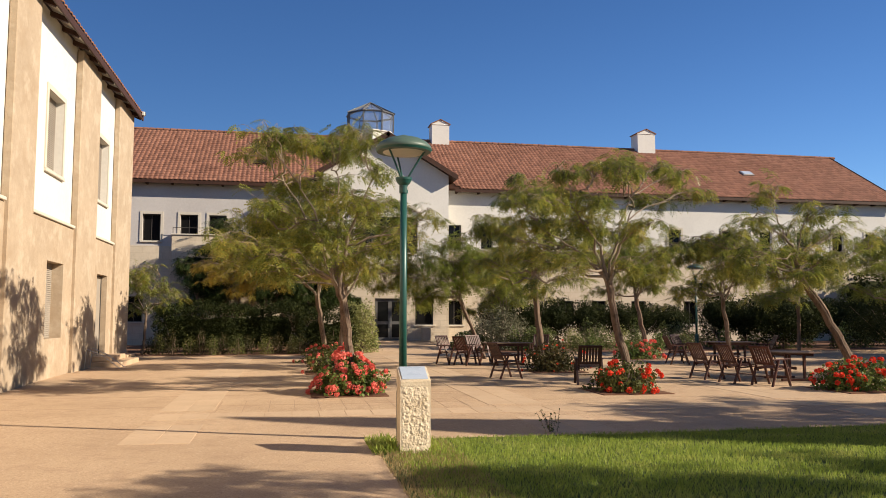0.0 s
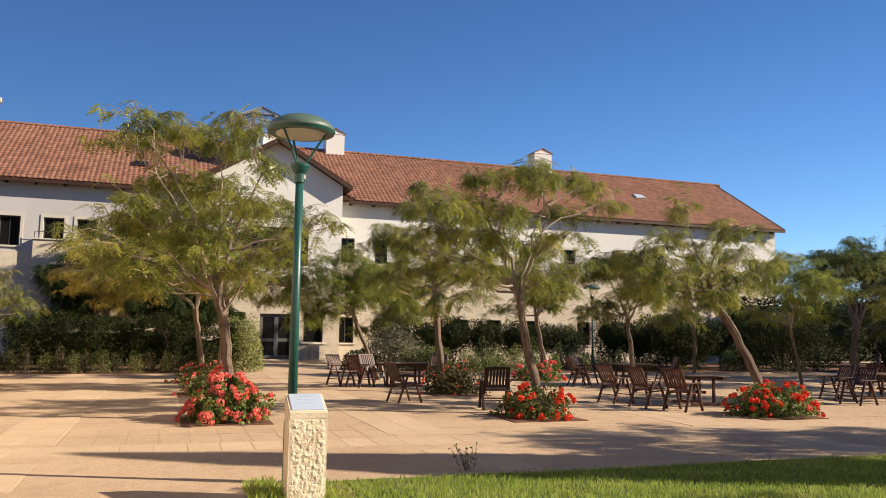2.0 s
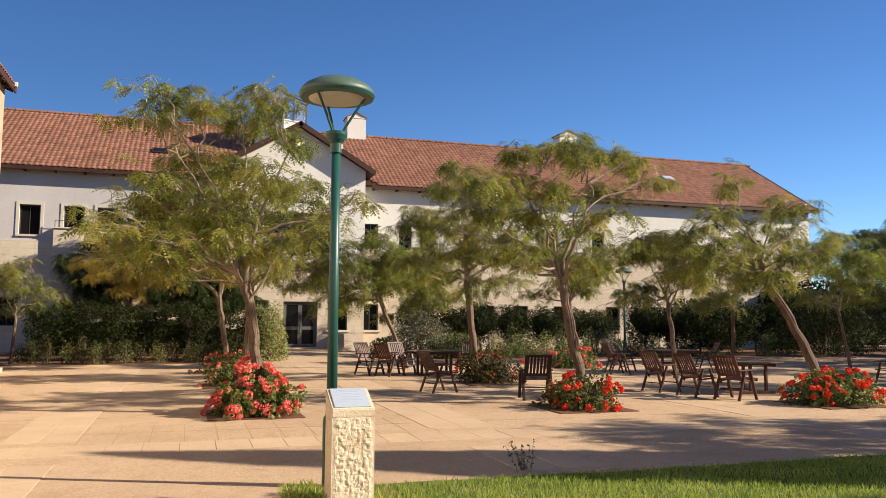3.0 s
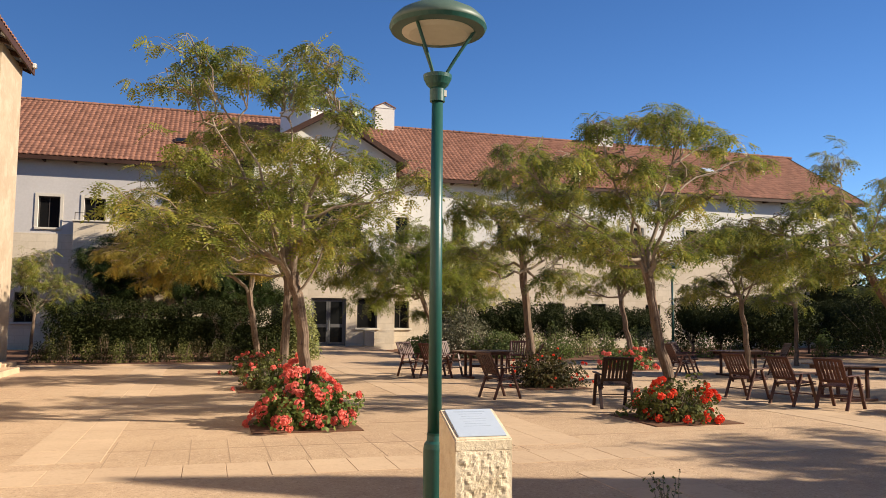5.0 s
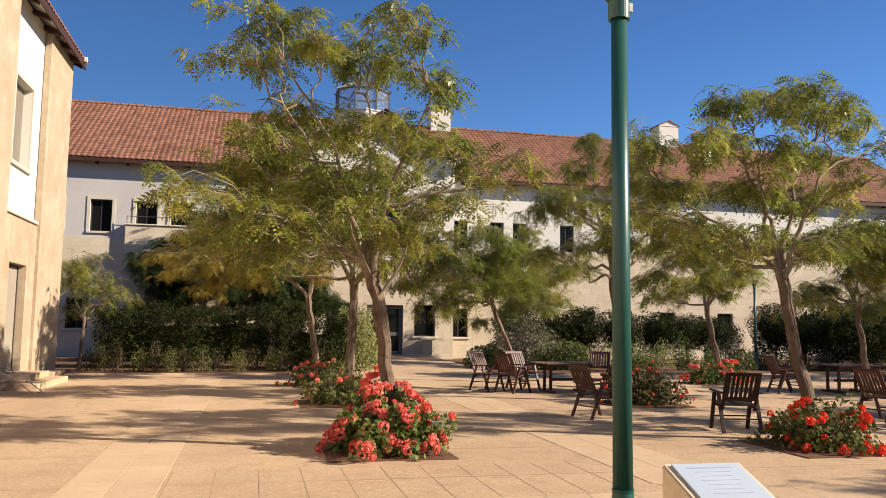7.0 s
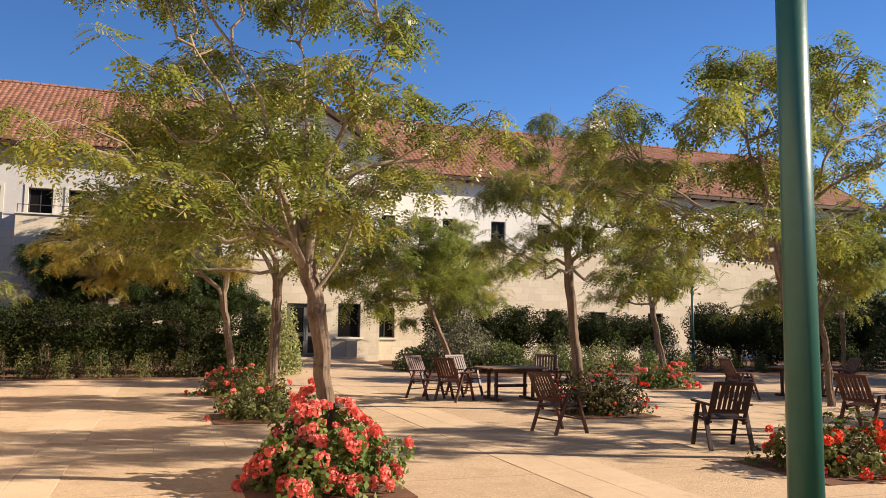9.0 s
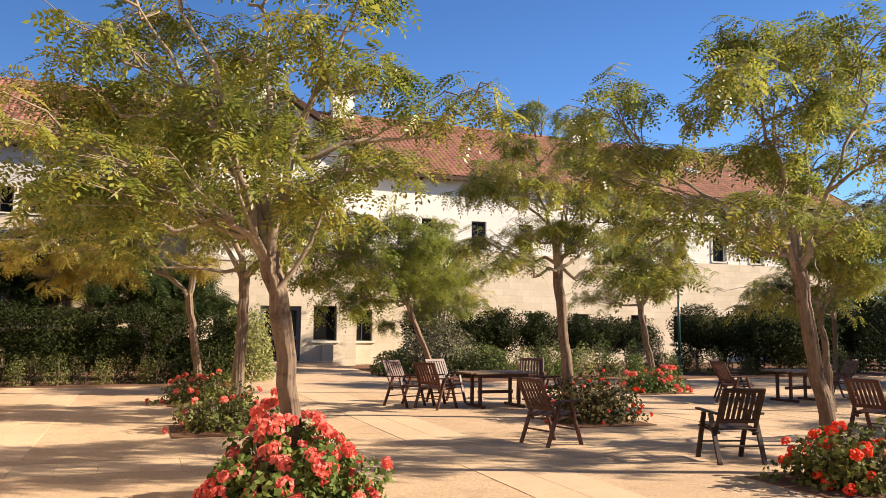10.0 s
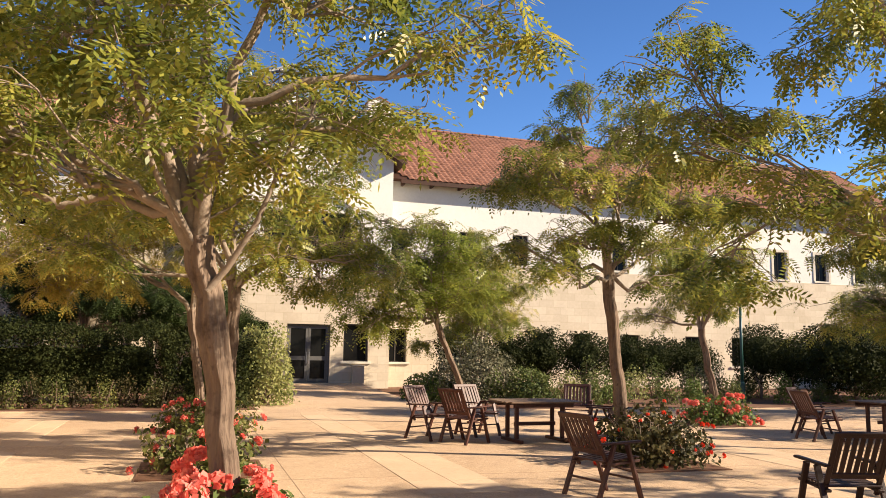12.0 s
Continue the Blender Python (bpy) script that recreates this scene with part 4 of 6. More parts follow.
def tree(name, at, trunk, fork_r, base_r, height, radius, seed, label, stems=4, twigs=1.0, leaf=0.245, mat=LEAF, far=False, group="plaza trees", clumps=None, whips=()):
    """trunk: offsets from the base up to the fork. Stems part there and carry flat clumps of foliage (x, y, z, size).
    whips: thin side stems (foot and tip) that leave the trunk lower down."""
    rs = np.random.RandomState(seed)
    top = base(name, pose(at[0], at[1], at[2] + gz(at[1])), label, "tree", group)
    tr = np.array([(0, 0, -0.1)] + list(trunk), float)
    fine = np.concatenate([np.linspace(a, b, 5)[:-1] for a, b in zip(tr, tr[1:])] + [tr[-1:]])
    for _ in range(3):
        fine[1:-1] = (fine[:-2] + 2 * fine[1:-1] + fine[2:]) / 4
    fine[1:-1, :2] += rs.normal(0, 0.014, (len(fine) - 2, 2))
    rad = np.linspace(base_r, fork_r, len(fine)) * (1 + rs.normal(0, 0.05, len(fine)))
    rad[0] *= 1.3
    rad[-2:] *= 1.12
    fork = fine[-1]
    if clumps is None:
        clumps = auto_clumps(rs, fork, height, radius, 17 if radius < 2.2 else 21)
    clumps = np.array(clumps, float)
    lines = []
    # stems: clumps are shared out by the side on which they hang
    ang = np.arctan2(clumps[:, 1] - fork[1], clumps[:, 0] - fork[0])
    order = np.argsort(ang)
    tips = []
    for grp in np.array_split(order, stems):
        c = clumps[grp]
        aim = c[:, :3].mean(0)
        high = c[np.argmax(c[:, 2]), :3]
        aim = aim * 0.45 + high * 0.55
        goal = fork + (aim - fork) * np.array([0.80, 0.80, 0.92])
        way = goal - fork
        n = 10
        t = np.linspace(0, 1, n + 1)[:, None]
        stem = fork - np.array([0, 0, 0.12]) + way * np.concatenate([t ** 1.25, t ** 1.25, t ** 0.9], 1)
        stem[1:] += np.cumsum(rs.normal(0, 0.045, (n, 3)), 0)
        lines.append((stem, fork_r * 0.72 * (1 - 0.82 * np.linspace(0, 1, n + 1) ** 0.8)))
        for cl in c:
            # the bough leaves the stem below the clump and curves up into it
            out = np.linalg.norm(stem[:, :2] - cl[:2], axis=1)
            d = np.linalg.norm(stem - cl[:3], axis=1) + 0.9 * np.abs(stem[:, 2] - cl[2] + 0.42 * out)
            j = int(np.clip(np.argmin(d), 1, n))
            p0, p1 = stem[j], cl[:3]
            m = 7
            t = np.linspace(0, 1, m + 1)[:, None]
            bough = p0 + (p1 - p0) * t
            bough[:, 2] += 0.12 * np.linalg.norm(p1 - p0) * np.sin(np.pi * t[:, 0]) * rs.uniform(-0.9, 0.7)
            bough[1:-1] += rs.normal(0, 0.05, (m - 1, 3))
            lines.append((bough, np.linspace(max(0.017, 0.040 - 0.003 * j), 0.009, m + 1)))
            size = cl[3]
            subs = max(5, round(15 * size))
            for q in range(subs):
                k = rs.randint(2, m + 1)
                a = rs.uniform(0, 2 * math.pi)
                f = math.sqrt(rs.uniform(0.10, 1.0))
                r = size * 1.12 * f
                e = p1 + np.array([r * math.cos(a), r * math.sin(a), size * (rs.uniform(-0.24, 0.34) + 0.16 - 0.34 * f * f)])
                sub = bough[k] + (e - bough[k]) * np.linspace(0, 1, 5)[:, None]
                sub[:, 2] += 0.16 * np.sin(np.pi * np.linspace(0, 1, 5)) * rs.uniform(0, 1)
                sub[1:] += rs.normal(0, 0.03, (4, 3))
                lines.append((sub, np.linspace(0.011, 0.004, 5)))
                for w in range(max(2, round(rs.uniform(3.2, 5.4) * twigs))):
                    kk = rs.randint(2, 5)
                    d = unit(sub[kk] - sub[kk - 1] + rs.normal(0, 0.8, 3) * np.array([1, 1, 0.5]))
                    tw = bent(rs, sub[kk], d, rs.uniform(0.14, 0.32), 4, 0.10, 0.2)
                    tips.append(tw)
                    if not far:
                        lines.append((tw, np.linspace(0.004, 0.002, 5)))
    for foot, tip in whips:
        foot, tip = np.array(foot, float), np.array(tip, float)
        t = np.linspace(0, 1, 9)[:, None]
        w = foot + (tip - foot) * np.concatenate([t ** 0.8, t ** 0.8, t ** 1.2], 1)
        w[1:] += np.cumsum(rs.normal(0, 0.022, (8, 3)), 0)
        lines.append((w, np.linspace(0.024, 0.008, 9)))
        for _ in range(9):
            k = rs.randint(5, 9)
            sub = bent(rs, w[k], rs.normal(0, 1, 3) * np.array([1, 1, 0.3]) + np.array([0, 0, 0.25]), rs.uniform(0.3, 0.6), 4, 0.03, 0.12)
            lines.append((sub, np.linspace(0.007, 0.003, 5)))
            tips.extend(bent(rs, sub[i], rs.normal(0, 1, 3), 0.2, 4, 0.1, 0.2) for i in (3, 4, 4))
    part("trunk", trunk_mesh(fine, rad, seed), BARK, top)
    part("branchwork", tubes("branchwork", lines, 7 if not far else 5), TWIG, top)
    tips = np.array(tips)
    P, X = [], []
    for q in range(6 if not far else 5):
        t = rs.uniform(2.9, 3.999, len(tips)) if q else rs.uniform(0.8, 3.0, len(tips))
        i0 = t.astype(int)
        fr = (t - i0)[:, None]
        idx = np.arange(len(tips))
        a, b = tips[idx, i0], tips[idx, i0 + 1]
        P.append(a + (b - a) * fr)
        X.append((b - a) / (np.linalg.norm(b - a, axis=1, keepdims=True) + 1e-9) * 0.35 + rs.normal(0, 0.8, (len(tips), 3)) * np.array([1, 1, 0.22]) + np.array([0, 0, -0.30]))
    P, X = np.concatenate(P), np.concatenate(X)
    Z = rs.normal(0, 0.35, P.shape) + np.array([0, 0, 1.0])
    S = rs.uniform(0.65, 1.25, len(P)) * leaf
    tv, tf = (FROND_V, FROND_F) if not far else (FROND_V2, FROND_F2)
    part("crown", scatter("crown", tv, tf, P, X, Z, S), mat, top)
    return top


def cypress(x, y, height, radius, n, seed, label):
    """A tall narrow evergreen: a straight trunk in a pointed column of fine foliage."""
    rs = np.random.RandomState(seed)
    top = base("cypress", pose(x, y, gz(y)), label, "tree", "lawn trees")
    h = rs.uniform(0.06, 1.0, n)
    a = rs.uniform(0, 2 * math.pi, n)
    lump = np.array([noise.noise(Vector((3 * math.cos(q), 3 * math.sin(q), height * k * 0.9))) for q, k in zip(a, h)])
    r = radius * np.minimum(1.0, (1 - h) * 3.4) ** 0.75 * (1 + 0.22 * lump) * np.sqrt(rs.uniform(0.3, 1.0, n))
    p = np.stack([r * np.cos(a), r * np.sin(a), h * height], 1)
    d = np.stack([np.cos(a) * 0.35, np.sin(a) * 0.35, np.ones(n)], 1) + rs.normal(0, 0.25, (n, 3))
    part("crown", scatter("crown", LEAFLET_V - np.array([0.5, 0, 0]), LEAFLET_F, p, d, rs.normal(0, 1, (n, 3)), rs.uniform(0.16, 0.30, n)), LEAF_DEEP, top)
    part("trunk", trunk_mesh(np.array([(0, 0, -0.1), (0.02, 0, height * 0.3), (0, 0.02, height * 0.6), (0, 0, height * 0.9)]), np.array([0.20, 0.15, 0.09, 0.03]), seed), BARK, top)
    return top


tree("tree", (1.39, 17.47, 0), [(-0.03, 0.05, 0.7), (-0.13, 0.05, 1.6), (-0.29, 0.05, 2.35)], 0.082, 0.088, 6.1, 2.5, 3, "slender feathery-leaved tree rising from coral geraniums", 4, 0.92, 0.24,
     clumps=[(-2.25, 0.3, 5.45, 0.42), (-1.85, -0.6, 5.58, 0.4), (-1.6, 1.1, 5.65, 0.52), (-1.15, -0.1, 5.68, 0.44), (-0.74, 1.5, 5.7, 0.45), (-0.39, 0.7, 5.85, 0.45), (-0.03, -0.9, 5.6, 0.38), (0.29, 0.3, 5.33, 0.37), (0.6, -0.6, 4.8, 0.3), (-1.22, 1.1, 4.82, 0.54), (-1.96, -0.1, 4.14, 0.56), (-0.52, 1.5, 4.6, 0.65), (-2.35, 0.7, 3.86, 0.62), (-0.04, -0.9, 4.06, 0.53), (0.88, 0.3, 4.22, 0.55), (1.5, -0.4, 3.8, 0.49), (-1.47, 1.1, 3.79, 0.75), (-0.71, -0.1, 3.5, 0.68), (0.4, 1.5, 3.75, 0.67), (1.07, 0.7, 3.52, 0.5), (-2.62, -0.9, 3.16, 0.45), (-2.13, 0.3, 2.96, 0.65), (-1.38, -0.6, 2.76, 0.65), (-0.22, 1.1, 2.92, 0.58)], whips=(((-0.22, -0.03, 2.0), (0.38, -0.15, 3.35)), ((-0.27, 0.04, 2.2), (-0.75, -0.5, 3.5))))
tree("tree", (1.62, 24.2, 0), [(0.02, 0, 1.0), (0.07, 0, 2.0), (0.03, 0, 2.6)], 0.08, 0.10, 5.7, 2.7, 11, "feathery-leaved tree in a geranium bed", 5, 1.0,
     clumps=[(-2.86, 0.11, 3.72, 0.79), (-2.33, -0.85, 4.46, 0.85), (-2.23, 0.85, 3.51, 0.85), (-1.59, 0.0, 5.2, 0.91), (-1.48, -1.27, 3.72, 0.85), (-1.27, 1.27, 4.57, 0.91), (-0.53, -0.53, 5.63, 0.85), (-0.42, 0.74, 4.99, 0.91), (0.42, -0.95, 4.89, 0.85), (0.64, 0.53, 5.2, 0.53), (1.38, -0.21, 4.36, 0.49), (1.7, 0.74, 3.72, 0.49), (0.95, -1.17, 3.72, 0.45), (-0.64, -0.85, 3.61, 0.79), (-2.01, 0.0, 2.98, 0.68), (0.21, 1.17, 3.61, 0.79), (1.9, 0.2, 3.2, 0.5), (2.2, -0.3, 2.8, 0.39), (1.4, 0.3, 2.6, 0.36), (0.6, -0.4, 2.9, 0.43), (2.3, 0.4, 3.7, 0.43), (1.1, 0.2, 3.1, 0.46)])
tree("tree", (1.45, 30.2, 0), [(-0.05, 0, 0.5), (-0.22, 0, 1.5), (-0.36, 0, 2.4)], 0.075, 0.10, 5.0, 3.0, 5, "leaning feathery-leaved tree with yellowing leaves", 5, 1.0, 0.245, LEAF_OCHRE,
     clumps=[(-4.51, 0.0, 3.47, 0.72), (-3.74, -0.66, 3.14, 0.84), (-3.63, 0.88, 4.02, 0.95), (-2.86, -0.33, 4.46, 0.95), (-2.75, 0.99, 3.14, 0.84), (-2.64, -1.21, 3.25, 0.89), (-1.87, 0.22, 5.12, 0.95), (-1.65, -0.99, 4.13, 0.95), (-1.65, 1.21, 3.91, 0.95), (-0.88, -0.33, 4.68, 0.89), (-0.66, 1.32, 4.57, 0.84), (0.22, 0.22, 4.9, 0.84), (0.33, -0.99, 3.91, 0.84), (0.88, 0.66, 3.91, 0.77), (-3.3, 0.22, 2.7, 0.72), (-2.09, -0.22, 2.81, 0.72), (-0.44, -0.99, 3.14, 0.72)])
tree("tree", (7.90, 17.5, 0), [(-0.16, 0, 0.67), (-0.42, 0, 1.6), (-0.56, 0, 2.5)], 0.072, 0.092, 6.1, 2.25, 8, "feathery-leaved tree leaning over a scarlet geranium bed", 5, 0.82,
     clumps=[(-0.81, 0.0, 5.27, 0.49), (-0.68, -0.9, 4.96, 0.5), (1.16, 0.8, 5.4, 0.52), (-1.86, -0.4, 4.99, 0.37), (2.03, 1.2, 5.33, 0.35), (1.88, 0.4, 4.7, 0.34), (-2.62, -1.2, 4.14, 0.39), (-1.27, 0.0, 4.52, 0.55), (-1.02, -0.9, 4.21, 0.55), (0.88, 0.8, 4.54, 0.57), (-1.28, -0.4, 3.75, 0.61), (-1.23, 1.2, 3.99, 0.6), (0.11, 0.4, 3.78, 0.62), (-0.09, -1.2, 3.69, 0.41), (-2.21, 0.0, 3.02, 0.44), (-1.98, -0.9, 2.94, 0.49), (-0.32, 0.8, 3.06, 0.55), (-0.18, -0.4, 2.95, 0.48), (-1.88, 1.2, 2.51, 0.38), (1.14, 0.4, 3.34, 0.43), (0.1, 0.3, 5.4, 0.51), (-2.3, 1.3, 4.7, 0.59), (-2.0, 1.4, 4.0, 0.63), (-2.5, 0.8, 3.5, 0.55)])
tree("tree", (7.72, 23.5, 0), [(-0.06, 0, 0.8), (-0.18, 0, 1.6), (-0.30, 0, 2.8)], 0.08, 0.105, 6.7, 2.2, 14, "slender feathery-leaved tree beside the wooden table", 4, 0.9,
     clumps=[(-0.54, 0.0, 5.96, 0.52), (-0.16, -0.9, 5.52, 0.52), (-0.85, 0.8, 5.36, 0.57), (-0.39, -0.4, 5.0, 0.63), (1.26, 1.2, 5.24, 0.52), (-1.3, 0.4, 4.39, 0.67), (-1.01, -1.2, 4.16, 0.67), (0.39, 0.0, 4.27, 0.63), (-2.11, -0.9, 4.51, 0.46), (-0.69, 0.8, 3.58, 0.69), (-0.25, -0.4, 3.49, 0.57), (1.51, 1.2, 3.7, 0.56), (1.12, 0.4, 2.8, 0.44), (-1.71, -1.2, 2.77, 0.43), (-2.17, 0.0, 4.36, 0.37), (0.9, -0.5, 4.7, 0.57), (1.45, 0.0, 4.2, 0.55), (0.3, 0.6, 5.5, 0.48), (1.0, -0.9, 3.6, 0.55), (0.3, -1.1, 3.9, 0.57), (-1.5, 0.9, 3.4, 0.57)])
tree("tree", (14.3, 30.0, 0), [(-0.1, 0, 0.4), (-0.40, 0, 1.6), (-0.5, 0, 2.3)], 0.07, 0.10, 4.9, 1.9, 17, "small feathery-leaved tree above red geraniums", 4, 0.85)
tree("tree", (14.1, 17.8, 0), [(-0.40, 0, 0.95), (-1.0, 0.1, 2.05), (-1.55, 0.1, 2.75)], 0.075, 0.105, 5.4, 2.3, 21, "strongly leaning feathery-leaved tree", 5, 0.75,
     clumps=[(-2.22, 0.0, 4.84, 0.45), (-1.72, -0.9, 4.27, 0.55), (-1.23, 0.8, 4.01, 0.7), (-3.07, -0.4, 3.99, 0.58), (0.32, 1.2, 3.98, 0.72), (-3.47, 0.4, 3.72, 0.68), (-3.64, -1.2, 3.18, 0.61), (-1.53, 0.0, 3.29, 0.66), (-1.12, -0.9, 3.18, 0.55), (-3.85, 0.8, 3.47, 0.54), (-3.84, -0.4, 2.85, 0.58), (1.59, 1.2, 3.59, 0.47), (-2.21, 0.4, 2.82, 0.53), (-2.02, -1.2, 2.61, 0.48)])
tree("tree", (7.40, 29.5, 0), [(-0.25, 0, 0.6), (-0.68, 0, 1.5), (-0.95, 0, 2.2)], 0.055, 0.075, 5.0, 2.3, 23, "young bright green tree leaning beside the path", 4, 0.75, 0.30, LEAF_BRIGHT, True,
     clumps=[(-3.29, 0.0, 2.83, 0.61), (-2.8, -0.41, 3.22, 0.73), (-2.72, 0.49, 2.44, 0.68), (-2.15, 0.0, 2.63, 0.79), (-2.23, 0.32, 3.81, 0.79), (-1.99, -0.57, 3.42, 0.79), (-1.58, 0.16, 4.4, 0.79), (-1.42, -0.32, 3.81, 0.84), (-1.34, 0.65, 3.32, 0.84), (-1.42, -0.49, 2.83, 0.79), (-0.86, 0.0, 4.49, 0.73), (-0.78, -0.49, 3.71, 0.79), (-0.61, 0.57, 3.32, 0.79), (-0.29, 0.0, 4.0, 0.73), (-0.21, -0.32, 3.02, 0.68), (-0.69, 0.0, 2.63, 0.61), (-1.91, 0.49, 2.34, 0.56), (-2.72, 0.08, 2.04, 0.51)])
tree("tree", (13.82, 23.2, 0), [(-0.06, 0, 0.8), (-0.16, 0, 1.7), (-0.22, 0, 2.2)], 0.05, 0.075, 4.6, 1.8, 26, "slender feathery-leaved tree behind the wooden chairs", 4, 0.9)
tree("tree", (20.35, 23.3, 0), [(-0.12, 0, 0.8), (-0.35, 0, 1.6), (-0.42, 0, 2.1)], 0.04, 0.05, 4.6, 1.7, 27, "thin pale-stemmed tree with yellow-green leaves", 5, 0.9, 0.26, LEAF_BRIGHT, True)
tree("tree", (20.4, 17.3, 0), [(-0.25, 0, 1.2), (-0.55, 0, 2.2)], 0.08, 0.11, 5.4, 2.3, 29, "leaning feathery-leaved plaza tree", 4, 0.8, 0.26, LEAF, True)
tree("tree", (27.2, 27.6, 0), [(-0.1, 0, 1.2), (0.1, 0, 2.0)], 0.11, 0.15, 6.5, 2.8, 31, "spreading dark green plaza tree", 6, 1.1, 0.30, LEAF_MID, True)
tree("tree", (26.6, 21.6, 0), [(-0.1, 0, 1.2), (-0.2, 0, 2.2)], 0.09, 0.12, 5.8, 2.6, 33, "spreading feathery-leaved plaza tree", 5, 0.9, 0.30, LEAF_MID, True)
tree("tree", (20.6, 29.4, 0), [(0.05, 0, 1.1), (0.02, 0, 2.1)], 0.055, 0.075, 5.2, 2.2, 35, "small feathery-leaved plaza tree", 4, 0.95, 0.26, LEAF, True)
tree("tree", (-5.75, 34.3, 0), [(0.05, 0, 0.9), (0.10, 0, 1.7)], 0.04, 0.05, 3.9, 1.15, 37, "small thin tree at the building corner", 4, 0.32, 0.23, LEAF, True)
tree("tree", (10.1, 37.4, 0), [(0.05, 0, 0.5), (0.15, 0, 1.0)], 0.05, 0.07, 5.6, 1.6, 39, "loose multi-stemmed shrub tree by the wall", 6, 1.4, 0.25, LEAF, True,
     clumps=[(0.2, 0, 5.6, 0.48), (0.1, 0.2, 5.0, 0.69), (0.6, -0.2, 4.6, 0.76), (-0.3, 0.2, 4.5, 0.69), (1.1, 0.1, 4.2, 0.69), (0.3, -0.4, 3.9, 0.83), (1.5, 0.2, 3.6, 0.62), (0.8, 0.4, 3.6, 0.76), (2.0, -0.2, 4.0, 0.55), (-0.4, -0.3, 3.4, 0.76), (0.6, 0.1, 3.0, 0.69), (-0.2, 0.3, 2.6, 0.69), (-0.9, 0.0, 3.9, 0.69), (0.9, -0.3, 2.4, 0.6), (-0.4, 0.4, 2.1, 0.6), (1.5, 0.3, 2.8, 0.6), (0.2, -0.6, 3.0, 0.6)])
tree("tree", (12.9, 42.0, 0), [(0.1, 0, 0.9), (0.15, 0, 1.7)], 0.04, 0.06, 5.2, 1.5, 40, "thin yellow-green sapling before the stone wall", 4, 0.45, 0.24, LEAF_YELLOW, True,
     clumps=[(-1.2, 0, 2.7, 0.54), (-0.8, 0.2, 3.4, 0.48), (-0.2, 0, 3.9, 0.54), (0.5, 0.1, 4.0, 0.6), (0.9, 0.2, 3.3, 0.6), (0.3, -0.3, 3.1, 0.6), (1.1, 0, 2.6, 0.54), (0.4, 0.2, 4.9, 0.42)])
# added behind the shrub tree so that leaf shade falls on path and wall
tree("tree", (10.7, 41.3, 0), [(0, 0, 1.0), (0.05, 0, 1.9)], 0.05, 0.07, 6.0, 1.9, 41, "added leafy tree that shades the entrance path", 5, 1.4, 0.28, LEAF, True)
tree("tree", (31.0, 25.0, 0), [(0, 0, 1.5), (0, 0, 2.4)], 0.12, 0.16, 6.6, 3.2, 43, "large dark broad-crowned tree at the plaza edge", 6, 1.2, 0.34, LEAF_MID, True)
tree("tree", (36.0, 33.0, 0), [(0, 0, 1.5), (0, 0, 2.4)], 0.12, 0.16, 7.4, 3.6, 45, "large dark broad-crowned tree at the plaza edge", 6, 1.2, 0.34, LEAF_MID, True)
# trees beside the lawn whose shade falls across it
for i, (x, y, h) in enumerate(((15.8, 9.5, 6.3), (8.1, 4.2, 5.7), (12.4, 3.6, 5.6), (21.5, 9.0, 6.4))):
    tree("tree", (x, y, 0), [(-0.1, 0, 1.2), (-0.2, 0, 2.2)], 0.10, 0.13, h, 2.3, 52 + i, "feathery-leaved tree beside the lawn", 5, 0.85, 0.30, LEAF, True, "lawn trees")

# denser dark trees close to the far wall and along the plaza's edge
LEAF_DEEP = leafy("deep_green_leaf", [(0.020, 0.036, 0.010), (0.040, 0.062, 0.016), (0.075, 0.090, 0.022)], 0.3)
# the first two are added behind nearer crowns to shade the bay
for i, (x, y, h, r) in enumerate(((-2.7, 44.4, 7.5, 1.9), (-0.3, 43.4, 8.9, 2.2), (-4.6, 44.5, 5.6, 1.5), (1.6, 41.5, 4.2, 1.4), (-0.9, 40.6, 4.4, 2.0), (37.0, 24.0, 6.8, 3.2), (43.0, 30.0, 7.5, 3.6), (42.0, 40.0, 8.0, 3.6), (50.0, 36.0, 8.5, 4.0), (52.0, 24.0, 8.5, 4.2), (30.0, 17.0, 6.2, 3.0), (38.0, 16.0, 7.0, 3.4), (60.0, 45.0, 9.5, 4.5), (62.0, 30.0, 9.5, 4.5))):
    tree("tree", (x, y, 0.0), [(0, 0, 1.0), (0.05, 0, 1.7)], 0.11, 0.15, h, r, 71 + i, "dense dark green tree at the edge of the grounds", 6, 1.2, 0.36, LEAF_DEEP, True, "background trees")

cypress(18.6, 5.55, 11.3, 1.0, 14000, 90, "tall narrow dark cypress beyond the lawn")

# ---- street lamp ----
def arm_curve(n=10):
    return [(0.055 + 0.275 * (t / n) ** 1.1, 0.43 * t / n) for t in range(n + 1)]


